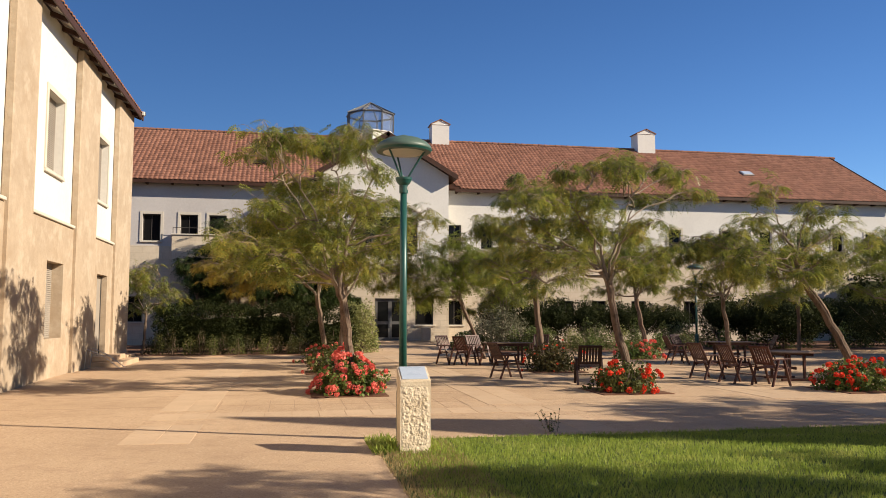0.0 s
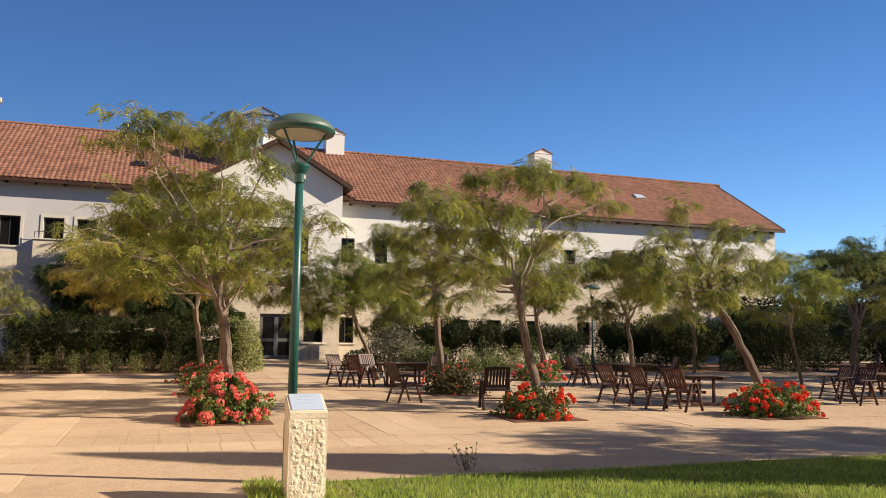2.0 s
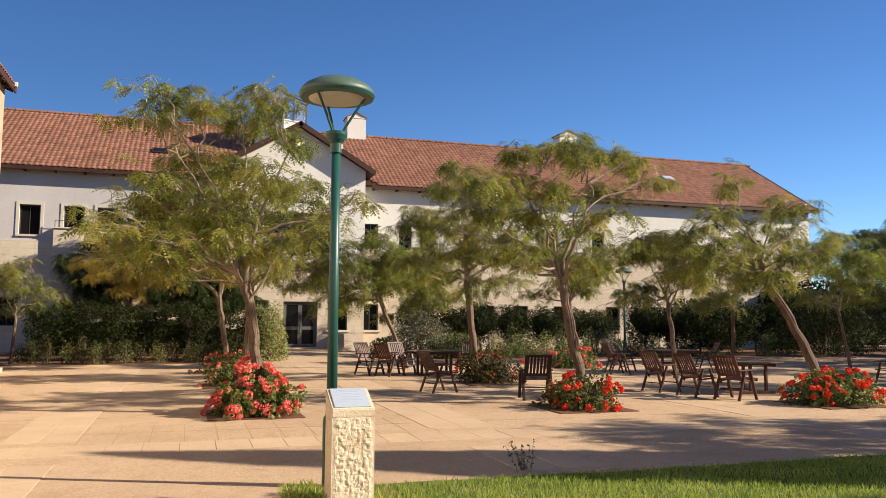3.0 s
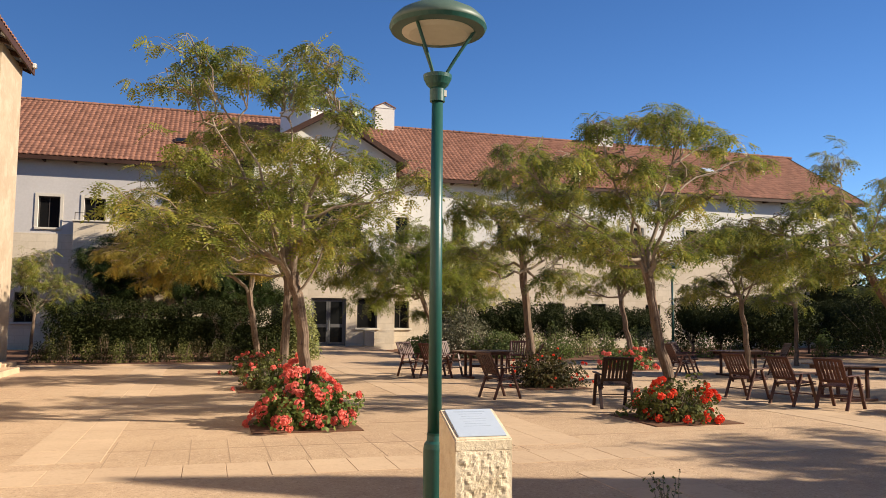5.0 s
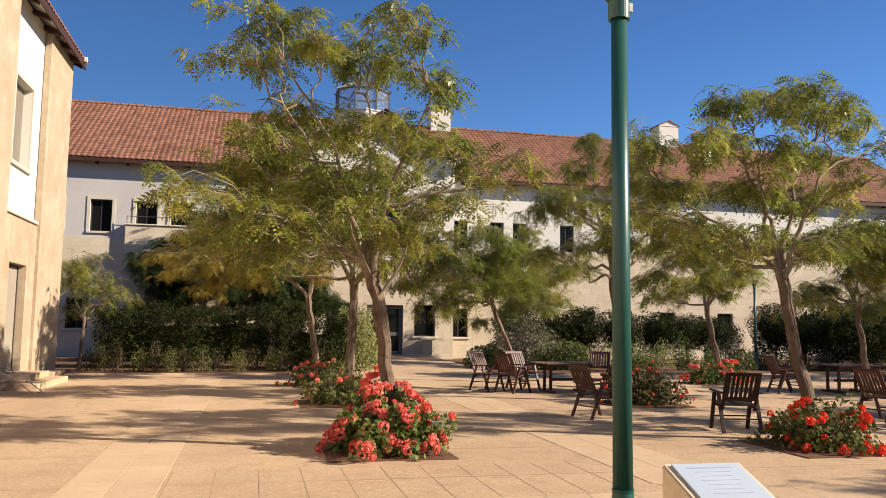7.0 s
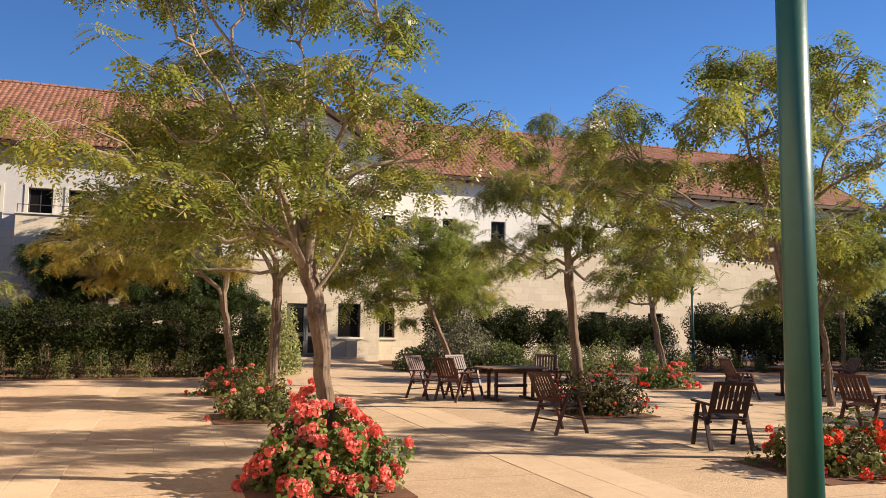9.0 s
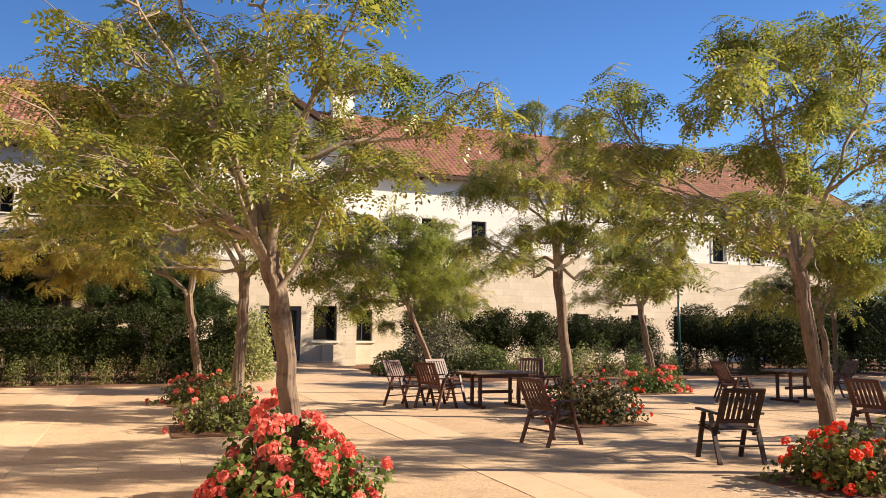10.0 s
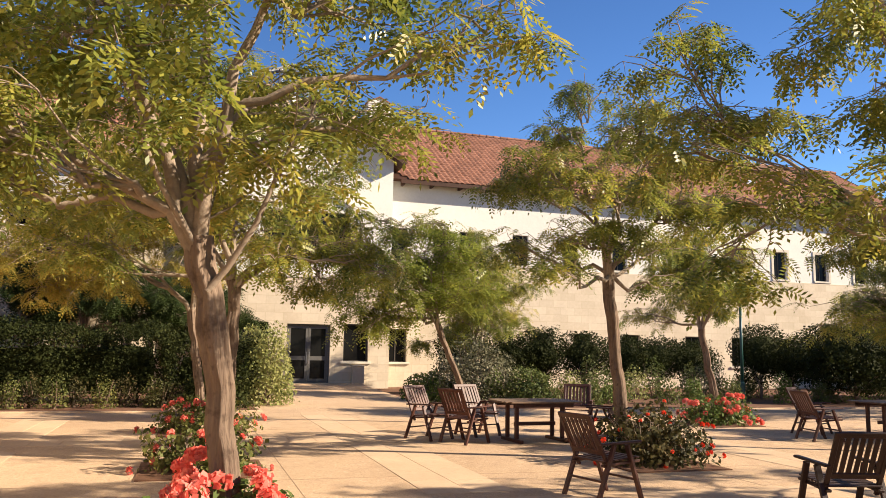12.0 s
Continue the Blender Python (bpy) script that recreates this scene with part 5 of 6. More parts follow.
def street_lamp(x, y, height=3.95):
    l = base("street_lamp", pose(x, y, gz(y)), "dark green enamelled lamp post with a domed hood", "street lamp", "lamp posts")
    part("base_sleeve", lathe([(0.088, -0.02), (0.088, 0.66), (0.080, 0.70), (0.062, 0.72), (0.058, 0.76), (0.062, 0.78)], 40), GREEN_PAINT, l, smooth=False)
    zc = height - 0.56
    part("pole", lathe([(0.056, 0.77), (0.050, 2.0), (0.046, zc - 0.14)], 24), GREEN_PAINT, l, smooth=True)
    part("collar", lathe([(0.062, zc - 0.15), (0.064, zc - 0.05), (0.056, zc - 0.045)], 24), GREEN_PAINT, l)
    part("sticker", boxes((0.045, 0.066, -0.045, -0.018, zc - 0.11, zc - 0.06)), HOOD_INSIDE, l, "small white sticker on the collar")
    part("cup", lathe([(0.055, zc - 0.045), (0.090, zc - 0.01), (0.115, zc + 0.04), (0.118, zc + 0.07), (0.10, zc + 0.07)], 28), GREEN_PAINT, l)
    for k in range(3):
        a = radians(100 + 120 * k)
        pts = [((0.06 + r - 0.055) * math.cos(a), (0.06 + r - 0.055) * math.sin(a), zc + 0.06 + h) for r, h in arm_curve()]
        part("arm", tubes("arm", [(np.array(pts), np.full(len(pts), 0.014))], 8), GREEN_PAINT, l)
    zh = zc + 0.46
    part("hood", lathe([(0.385, zh), (0.40, zh + 0.02), (0.385, zh + 0.06), (0.335, zh + 0.112), (0.24, zh + 0.165), (0.12, zh + 0.198), (0.04, zh + 0.21), (0.035, zh + 0.225), (0.01, zh + 0.23)], 40), GREEN_DOME, l, "domed green hood", True)
    rim = bmesh.new()
    prof = [(0.30, zh - 0.028), (0.385, zh - 0.022), (0.402, zh + 0.008), (0.30, zh - 0.004)]
    rings = [[rim.verts.new((r * math.cos(2 * math.pi * i / 40), r * math.sin(2 * math.pi * i / 40), z)) for i in range(40)] for r, z in prof]
    for k in range(4):
        ra, rb = rings[k], rings[(k + 1) % 4]
        for i in range(40):
            rim.faces.new((ra[i], ra[(i + 1) % 40], rb[(i + 1) % 40], rb[i]))
    part("rim", rim, GREEN_PAINT, l)
    part("reflector", lathe([(0.24, zh - 0.05), (0.297, zh - 0.03), (0.297, zh - 0.012)], 36), HOOD_INSIDE, l, "cream lamp glass under the hood")
    return l


street_lamp(1.587, 11.10, 4.15)
street_lamp(19.58, 35.83, 4.05)

# ---- stone pillar with a slanted plaque ----
pil = base("plaque_pillar", pose(1.58, 10.10, gz(10.1), 0, 0, -1.5), "hewn limestone pillar with a slanted metal plaque", "pillar")
bm = bmesh.new()
hw, hd = 0.19, 0.20
n_u, n_v = 34, 66


def stone_face(origin, du, dv, nrm, nu, nv, amp, seed):
    """A rough hewn face whose margins stay straight."""
    grid = []
    for j in range(nv + 1):
        row = []
        for i in range(nu + 1):
            u, v = i / nu, j / nv
            p = Vector(origin) + Vector(du) * u + Vector(dv) * v
            edge = min(u, 1 - u) * Vector(du).length
            edge_v = min(v, 1 - v) * Vector(dv).length
            k = min(1.0, max(0.0, (min(edge, edge_v) - 0.012) / 0.03))
            nz = noise.noise(p * 24 + Vector((seed, 0, 0))) + 0.8 * noise.noise(p * 52 + Vector((0, seed, 0)))
            row.append(bm.verts.new(p + Vector(nrm) * amp * k * (0.45 + nz)))
        grid.append(row)
    for j in range(nv):
        for i in range(nu):
            bm.faces.new((grid[j][i], grid[j][i + 1], grid[j + 1][i + 1], grid[j + 1][i]))


zf, zb = 0.905, 1.005
stone_face((-hw, -hd, -0.05), (2 * hw, 0, 0), (0, 0, zf), (0, -1, 0), n_u, n_v, 0.0075, 1)
stone_face((hw, -hd, -0.05), (0, 2 * hd, 0), (0, 0, zf), (1, 0, 0), n_u, n_v, 0.004, 2)
stone_face((hw, hd, -0.05), (-2 * hw, 0, 0), (0, 0, zf), (0, 1, 0), n_u, n_v, 0.012, 3)
stone_face((-hw, hd, -0.05), (0, -2 * hd, 0), (0, 0, zf), (-1, 0, 0), n_u, n_v, 0.004, 4)
bmesh.ops.remove_doubles(bm, verts=bm.verts[:], dist=0.0008)
part("hewn_shaft", bm, PITCHED, pil, "rough hewn stone shaft", False)
bm = bmesh.new()
e = 0.004
lo = [bm.verts.new(p) for p in ((-hw - e, -hd - e, zf - 0.075), (hw + e, -hd - e, zf - 0.075), (hw + e, hd + e, zf - 0.075), (-hw - e, hd + e, zf - 0.075))]
hi = [bm.verts.new(p) for p in ((-hw - e, -hd - e, zf), (hw + e, -hd - e, zf), (hw + e, hd + e, zb + 0.05), (-hw - e, hd + e, zb + 0.05))]
bm.faces.new(lo[::-1])
bm.faces.new(hi)
for i in range(4):
    bm.faces.new((lo[i], lo[(i + 1) % 4], hi[(i + 1) % 4], hi[i]))
bmesh.ops.bevel(bm, geom=bm.edges[:], offset=0.008, segments=2, affect="EDGES")
part("sloping_cap", bm, PITCHED, pil, "smooth-dressed sloping stone top")
ang = math.degrees(math.atan2(zb + 0.05 - zf, 2 * hd))
pl = base("plaque", pil.matrix_world @ pose(0, 0, (zf + zb + 0.05) / 2 + 0.003, ang, 0, 0), "pale brushed metal plaque with small engraved lines", "plaque")
part("plate", boxes((-0.165, 0.165, -0.185, 0.19, 0, 0.008), bevel=0.003), PALE_METAL, pl)
rs = random.Random(4)
for r in range(7):
    w = 0.11 if r == 0 else rs.uniform(0.07, 0.13)
    h = 0.010 if r == 0 else 0.003
    part("text_line", boxes((-w, w, 0.15 - r * 0.034 - h / 2, 0.15 - r * 0.034 + h / 2, 0.0082, 0.0088)), INK, pl)



# ---- garden furniture ----
def armchair(m, label, wood):
    c = base("garden_armchair", m, label, "chair", "wooden chairs round the tables")
    for s in (-1, 1):
        x = s * 0.30
        for pts, nm in ((((x, -0.30, 0), (x, -0.06, 0.615)), "leg"), (((x, 0.34, 0), (x, 0.13, 0.615)), "leg")):
            b = bmesh.new()
            beam(b, pts[0], pts[1], 0.036, 0.06, (1, 0, 0))
            part(nm, b, wood, c)
        b = bmesh.new()
        beam(b, (x, -0.27, 0.628), (x, 0.34, 0.645), 0.026, 0.065, (1, 0, 0), 0.008)
        part("armrest", b, wood, c)
        b = bmesh.new()
        beam(b, (s * 0.262, -0.10, 0.34), (s * 0.262, -0.40, 0.955), 0.03, 0.05, (1, 0, 0), 0.006)
        part("back_post", b, wood, c)
        b = bmesh.new()
        beam(b, (s * 0.262, -0.20, 0.385), (s * 0.262, 0.34, 0.425), 0.03, 0.055, (1, 0, 0), 0.006)
        part("seat_rail", b, wood, c)
    for z, y, nm in ((0.93, -0.388, "top_rail"), (0.53, -0.192, "lower_back_rail")):
        b = bmesh.new()
        beam(b, (-0.25, y, z), (0.25, y, z), 0.028, 0.06, (0, -0.44, 0.9), 0.006)
        part(nm, b, wood, c)
    me = None
    for i in range(7):
        x = -0.216 + i * 0.072
        if me is None:
            b = bmesh.new()
            beam(b, (0, -0.202, 0.555), (0, -0.378, 0.905), 0.014, 0.050, (1, 0, 0), 0.003)
            o = part("back_slat", b, wood, c)
            me = o.data
        else:
            o = new("back_slat", me)
            o.parent = c
        o.location.x = x
    me = None
    for i in range(7):
        y = -0.16 + i * 0.078
        if me is None:
            o = part("seat_slat", boxes((-0.28, 0.28, -0.031, 0.031, 0, 0.018), bevel=0.004), wood, c)
            me = o.data
        else:
            o = new("seat_slat", me)
            o.parent = c
        o.location = (0, y, 0.417 + 0.074 * (y + 0.2))
    for y, z, nm in ((-0.215, 0.215, "stretcher"), (0.262, 0.22, "stretcher")):
        b = bmesh.new()
        beam(b, (-0.285, y, z), (0.285, y, z), 0.022, 0.035, (0, 1, 0), 0.004)
        part(nm, b, wood, c)
    return c


def table(m, length, width, label):
    t = base("garden_table", m, label, "table", "wooden garden tables")
    n = 9
    w = width / n
    for i in range(n):
        y = -width / 2 + i * w
        trim = 0.10 if i in (0, n - 1) else 0.03 if i in (1, n - 2) else 0.0
        part("top_board", boxes((-length / 2 + trim, length / 2 - trim, y + 0.003, y + w - 0.003, 0.712, 0.74), bevel=0.004), TABLE_WOOD, t)
    part("apron", boxes((-length / 2 + 0.2, length / 2 - 0.2, -width / 2 + 0.14, -width / 2 + 0.165, 0.63, 0.711), bevel=0.004), CHAIR_WOOD, t)
    part("apron", boxes((-length / 2 + 0.2, length / 2 - 0.2, width / 2 - 0.165, width / 2 - 0.14, 0.63, 0.711), bevel=0.004), CHAIR_WOOD, t)
    for sx in (-1, 1):
        x = sx * (length / 2 - 0.34)
        for sy in (-1, 1):
            part("leg", boxes((x - 0.035, x + 0.035, sy * 0.20 - 0.03, sy * 0.20 + 0.03, 0.062, 0.66), bevel=0.006), CHAIR_WOOD, t)
        part("foot", boxes((x - 0.04, x + 0.04, -width / 2 + 0.1, width / 2 - 0.1, 0.0, 0.06), bevel=0.012), CHAIR_WOOD, t)
        part("bearer", boxes((x - 0.03, x + 0.03, -width / 2 + 0.17, width / 2 - 0.17, 0.661, 0.711), bevel=0.006), CHAIR_WOOD, t)
    part("stretcher", boxes((-length / 2 + 0.38, length / 2 - 0.38, -0.02, 0.02, 0.28, 0.35), bevel=0.006), CHAIR_WOOD, t)
    return t


CH = "reddish-brown slatted wooden folding armchair on the paving"
armchair(pose(7.28, 18.66, gz(18.66), 0, 0, -14), "slatted wooden armchair standing alone on the paving, its wood darkened for shade", SHADED_WOOD)
chair = armchair(pose(5.72, 20.68, gz(20.68), 0, 0, -78), "reddish-brown slatted armchair turned towards the wooden table", CHAIR_WOOD)
for x, y, yaw, lab in (
    (5.38, 26.55, -148, "slatted armchair with sunlit back beside the table"),
    (5.85, 25.9, -60, "slatted armchair with its back turned, beside the table"),
    (6.5, 27.0, -160, "slatted armchair with sunlit white-shining back"),
    (8.85, 27.4, 150, "dark slatted armchair behind the wooden table"),
    (8.45, 25.6, 70, "reddish-brown armchair at the table beside the trunk"),
    (10.95, 19.60, -80, CH),
    (11.05, 18.32, -84, CH),
    (11.48, 17.55, -72, CH),
    (13.0, 25.2, -100, CH),
    (13.9, 26.4, -150, CH),
    (17.3, 18.1, 95, CH),
    (17.9, 19.4, 85, CH),
    (16.6, 25.6, 70, CH),
    (20.6, 20.3, -80, CH),
):
    copy_thing(chair, pose(x, y, gz(y), 0, 0, yaw))["label"] = lab
table_1 = table(pose(7.25, 25.95, gz(25.95), 0, 0, 2), 1.6, 1.05, "weathered wooden slatted garden table on trestle legs")
for x, y, yaw in ((12.95, 19.0, 84), (15.1, 25.4, 3), (19.3, 19.0, 80)):
    copy_thing(table_1, pose(x, y, gz(y), 0, 0, yaw))

# ---- geranium beds ----


def mound_points(rs, n, rx, ry, h, shell=0.35, lumpy=0.28):
    """Places in the outer part of an uneven mound, with their outward ways."""
    a = rs.uniform(0, 2 * math.pi, n)
    u = rs.uniform(0, 1, n)
    el = np.arcsin(u ** 0.8)
    d = np.stack([np.cos(a) * np.cos(el), np.sin(a) * np.cos(el), np.sin(el)], 1)
    lump = np.array([noise.noise(Vector(v) * 2.3 + Vector((rx * 9, h * 7, 3))) for v in d])
    k = (1 - shell * rs.uniform(0, 1, n) ** 1.6) * (1 + lumpy * lump)
    p = d * np.array([rx, ry, h]) * k[:, None]
    p[:, 2] = np.maximum(p[:, 2], 0.03)
    return p, d


def flower_head(mat, seed, name):
    rs = np.random.RandomState(seed)
    n = 46
    a, u = rs.uniform(0, 2 * math.pi, n), rs.uniform(-0.55, 1, n)
    d = np.stack([np.cos(a) * np.sqrt(1 - u * u), np.sin(a) * np.sqrt(1 - u * u), u], 1)
    me = scatter(name, np.array([(-0.5, -0.45, 0), (0.5, -0.5, 0.10), (0.55, 0.5, 0), (-0.5, 0.45, 0.12)]), LEAFLET_F, d * np.array([0.05, 0.05, 0.040]), rs.normal(0, 1, (n, 3)), d + rs.normal(0, 0.35, (n, 3)), rs.uniform(0.024, 0.036, n))
    me.materials.append(mat)
    return me


HEADS = {"coral": [flower_head(CORAL, s, "flower_head") for s in (1, 2, 3)], "scarlet": [flower_head(SCARLET, s, "flower_head") for s in (4, 5, 6)]}


def geraniums(x, y, rx, ry, h, heads, colour, seed, label, leaves=2600, soil=True, mat=LEAF_GERANIUM, bloom=1.0):
    rs = np.random.RandomState(seed)
    if soil:
        s = 0.80
        ob = part("soil_square", boxes((x - s, x + s, y - s, y + s, gz(y) - 0.04, gz(y) + 0.012)), SOIL)
        tagged(ob, "square of dark soil let into the paving", "soil", "tree beds", "structure")
    g = base("geranium_shrub", pose(x, y, gz(y) + 0.012), label, "flowering shrub", "geranium shrubs")
    p, d = mound_points(rs, leaves, rx, ry, h, 0.6, 0.55)
    part("foliage", scatter("foliage", LEAFLET_V - np.array([0.5, 0, 0]), LEAFLET_F, p, rs.normal(0, 1, p.shape), d + rs.normal(0, 0.5, p.shape) + np.array([0, 0, 0.4]), rs.uniform(0.045, 0.095, leaves)), mat, g)
    stalks = []
    for _ in range(70):
        a = rs.uniform(0, 2 * math.pi)
        r = rs.uniform(0.3, 0.8)
        e = np.array([rx * r * math.cos(a), ry * r * math.sin(a), h * rs.uniform(0.5, 0.85)])
        b0 = e * np.array([0.25, 0.25, 0])
        stalks.append((np.stack([b0, (b0 + e) / 2 + rs.normal(0, 0.03, 3), e]), np.array([0.010, 0.008, 0.004])))
    part("stalk_mass", tubes("stalk_mass", stalks, 4), TWIG, g)
    p, d = mound_points(rs, heads, rx * 1.04, ry * 1.04, h * 1.06, 0.08, 0.55)
    for i in range(heads):
        o = new("flower_head", HEADS[colour][i % 3])
        o.parent = g
        o.location = p[i]
        q = Vector(d[i]).to_track_quat("Z", "Y").to_euler()
        o.rotation_euler = q
        k = rs.uniform(0.9, 1.5) * bloom
        o.scale = (k, k, k)
    return g


geraniums(1.31, 17.48, 0.73, 0.80, 0.77, 165, "coral", 1, "coral-red geranium shrub filling a square bed", 5200, True, LEAF_GERANIUM, 0.88)
geraniums(1.34, 23.5, 0.78, 0.66, 0.56, 15, "coral", 2, "straggly leafy geranium shrub round a tree trunk", 2000, True, LEAF_STRAGGLY, 0.8)
geraniums(1.42, 28.3, 1.05, 0.72, 0.62, 30, "coral", 3, "low coral geranium shrub round a tree trunk", 2000, True, LEAF_STRAGGLY, 0.85)
geraniums(7.42, 16.88, 0.74, 0.76, 0.58, 50, "scarlet", 4, "spreading scarlet geranium shrub in a square bed", 2500, True, LEAF_STRAGGLY, 0.9)
geraniums(7.85, 22.95, 0.90, 0.80, 0.80, 34, "scarlet", 5, "dark leafy rose shrub with small red flowers", 3200, True, LEAF_ROSE, 0.5)
geraniums(13.1, 28.6, 1.05, 0.75, 0.66, 46, "coral", 6, "low red geranium shrub round a slender tree", 2400)
geraniums(12.8, 16.2, 1.05, 0.80, 0.68, 100, "scarlet", 7, "broad orange-red geranium shrub in a square bed", 3400, True, LEAF_GERANIUM, 0.85)



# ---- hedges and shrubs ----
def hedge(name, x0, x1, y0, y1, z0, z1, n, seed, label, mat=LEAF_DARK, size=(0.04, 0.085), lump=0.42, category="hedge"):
    rs = np.random.RandomState(seed)
    top = base(name, pose((x0 + x1) / 2, (y0 + y1) / 2, 0.03), label, category, "hedges and shrubs")
    cx, cy = (x0 + x1) / 2, (y0 + y1) / 2
    hx, hy, hz = (x1 - x0) / 2, (y1 - y0) / 2, z1 - z0
    # leaves on the front, the top, the back and the ends
    areas = np.array([hx * 2 * hz, hx * 2 * hy * 2, hx * 2 * hz * 0.35, hy * 2 * hz, hy * 2 * hz])
    face = rs.choice(5, n, p=areas / areas.sum())
    u, v = rs.uniform(-1, 1, n), rs.uniform(0, 1, n)
    p = np.zeros((n, 3))
    d = np.zeros((n, 3))
    for k, (fn, dn) in enumerate(((lambda a, b: (a * hx, -hy + 0 * a, z0 + b * hz), (0, -1, 0.3)), (lambda a, b: (a * hx, (2 * b - 1) * hy, z1 + 0 * a), (0, 0, 1)), (lambda a, b: (a * hx, hy + 0 * a, z0 + b * hz), (0, 1, 0.3)), (lambda a, b: (-hx + 0 * a, a * hy, z0 + b * hz), (-1, 0, 0.3)), (lambda a, b: (hx + 0 * a, a * hy, z0 + b * hz), (1, 0, 0.3)))):
        s = face == k
        p[s] = np.stack(fn(u[s], v[s]), 1)
        d[s] = dn
    lumps = np.array([noise.noise(Vector((q[0] * 0.9 + seed, q[1] * 0.9, q[2] * 1.1))) + 0.5 * noise.noise(Vector((q[0] * 4 + seed, q[1] * 4, q[2] * 4))) for q in p])
    p += d * (lumps[:, None] * lump - rs.uniform(0, 1, n)[:, None] ** 1.5 * 0.4)
    part("foliage", scatter("foliage", LEAFLET_V - np.array([0.5, 0, 0]), LEAFLET_F, p, rs.normal(0, 1, p.shape), d + rs.normal(0, 1.1, p.shape), rs.uniform(*size, n)), mat, top)
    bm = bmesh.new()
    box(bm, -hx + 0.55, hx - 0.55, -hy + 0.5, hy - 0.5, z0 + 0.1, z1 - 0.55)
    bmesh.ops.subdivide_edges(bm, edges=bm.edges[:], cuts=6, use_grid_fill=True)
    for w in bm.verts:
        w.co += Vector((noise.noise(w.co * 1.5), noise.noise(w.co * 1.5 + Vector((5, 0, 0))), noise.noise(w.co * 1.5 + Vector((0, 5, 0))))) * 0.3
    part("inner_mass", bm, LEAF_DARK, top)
    stems = []
    for i in range(max(3, int(hx * 2))):
        x = rs.uniform(-hx + 0.2, hx - 0.2)
        stems.append((np.array([(x, 0, -0.05), (x + rs.normal(0, 0.05), 0, z0 * 0.6 + 0.1), (x + rs.normal(0, 0.1), 0, z0 + 0.3)]), np.array([0.05, 0.045, 0.04])))
    for st in stems:
        part("stem", tubes("stem", [st], 6), BARK, top)
    return top


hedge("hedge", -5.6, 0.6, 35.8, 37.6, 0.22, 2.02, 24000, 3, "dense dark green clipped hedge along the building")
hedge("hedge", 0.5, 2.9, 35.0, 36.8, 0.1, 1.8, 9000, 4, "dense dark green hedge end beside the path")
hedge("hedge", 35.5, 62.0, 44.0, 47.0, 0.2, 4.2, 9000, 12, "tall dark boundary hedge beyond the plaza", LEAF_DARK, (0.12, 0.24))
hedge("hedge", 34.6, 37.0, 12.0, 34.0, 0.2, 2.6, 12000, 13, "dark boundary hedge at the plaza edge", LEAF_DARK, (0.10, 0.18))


def shrub(x, y, rx, ry, h, n, seed, label, mat=LEAF_SHRUB, size=(0.05, 0.11), z=0.02):
    rs = np.random.RandomState(seed)
    g = base("shrub", pose(x, y, z), label, "shrub", "hedges and shrubs")
    p, d = mound_points(rs, n, rx, ry, h, 0.55)
    part("foliage", scatter("foliage", LEAFLET_V - np.array([0.5, 0, 0]), LEAFLET_F, p, rs.normal(0, 1, p.shape), d + rs.normal(0, 0.6, p.shape), rs.uniform(*size, n)), mat, g)
    stems = []
    for _ in range(14 if n > 1500 else 5):
        a, r = rs.uniform(0, 2 * math.pi), rs.uniform(0.3, 0.85)
        e = np.array([rx * r * math.cos(a), ry * r * math.sin(a), h * rs.uniform(0.5, 0.9)])
        stems.append((np.stack([e * np.array([0.15, 0.15, 0]), e * 0.55 + rs.normal(0, 0.04, 3), e]), np.array([0.018, 0.012, 0.005])))
    part("stem_mass", tubes("stem_mass", stems, 5), BARK, g)
    return g


shrub(3.15, 35.6, 0.95, 0.85, 2.25, 6500, 1, "pale variegated shrub beside the path", LEAF_PALE, (0.05, 0.10))
shrub(9.9, 36.4, 1.6, 1.1, 2.0, 8500, 2, "large grey-green rounded shrub beside the path", LEAF_GREY, (0.045, 0.09))
shrub(8.6, 37.0, 0.95, 0.9, 0.95, 3000, 3, "low dark green rounded shrub by the path", LEAF_GERANIUM)
shrub(11.4, 35.6, 0.9, 0.8, 1.1, 2600, 4, "loose yellow-green shrub in the bed", LEAF_SHRUB)
shrub(1.9, 34.4, 0.9, 0.7, 1.2, 3000, 5, "dense dark shrub at the bed corner", LEAF_DARK)
rs = np.random.RandomState(77)
for i in range(15):
    x = -5.6 + i * 0.52 + rs.uniform(-0.15, 0.15)
    shrub(x, 34.35 + rs.uniform(-0.4, 0.4), rs.uniform(0.28, 0.46), 0.34, rs.uniform(0.65, 1.15), 600, 100 + i, "low straggly rose bush in the bed", LEAF_STRAGGLY if i % 2 else LEAF_ROSE, (0.035, 0.07))
for i in range(14):
    shrub(11.0 + i * 0.95 + rs.uniform(-0.3, 0.3), 38.2 + rs.uniform(-0.5, 0.5), rs.uniform(0.4, 0.65), 0.45, rs.uniform(0.9, 1.55), 760, 180 + i, "loose yellow-green bush before the clipped trees", LEAF_PALE if i % 3 == 0 else LEAF_SHRUB, (0.05, 0.10))
for i in range(20):
    x = 10.4 + i * 1.15 + rs.uniform(-0.3, 0.3)
    shrub(x, 35.0 + rs.uniform(-0.6, 1.4), rs.uniform(0.35, 0.6), 0.4, rs.uniform(0.7, 1.35), 620, 140 + i, "loose flowering bush in the bed", LEAF_SHRUB if i % 3 else LEAF_GERANIUM, (0.05, 0.09))


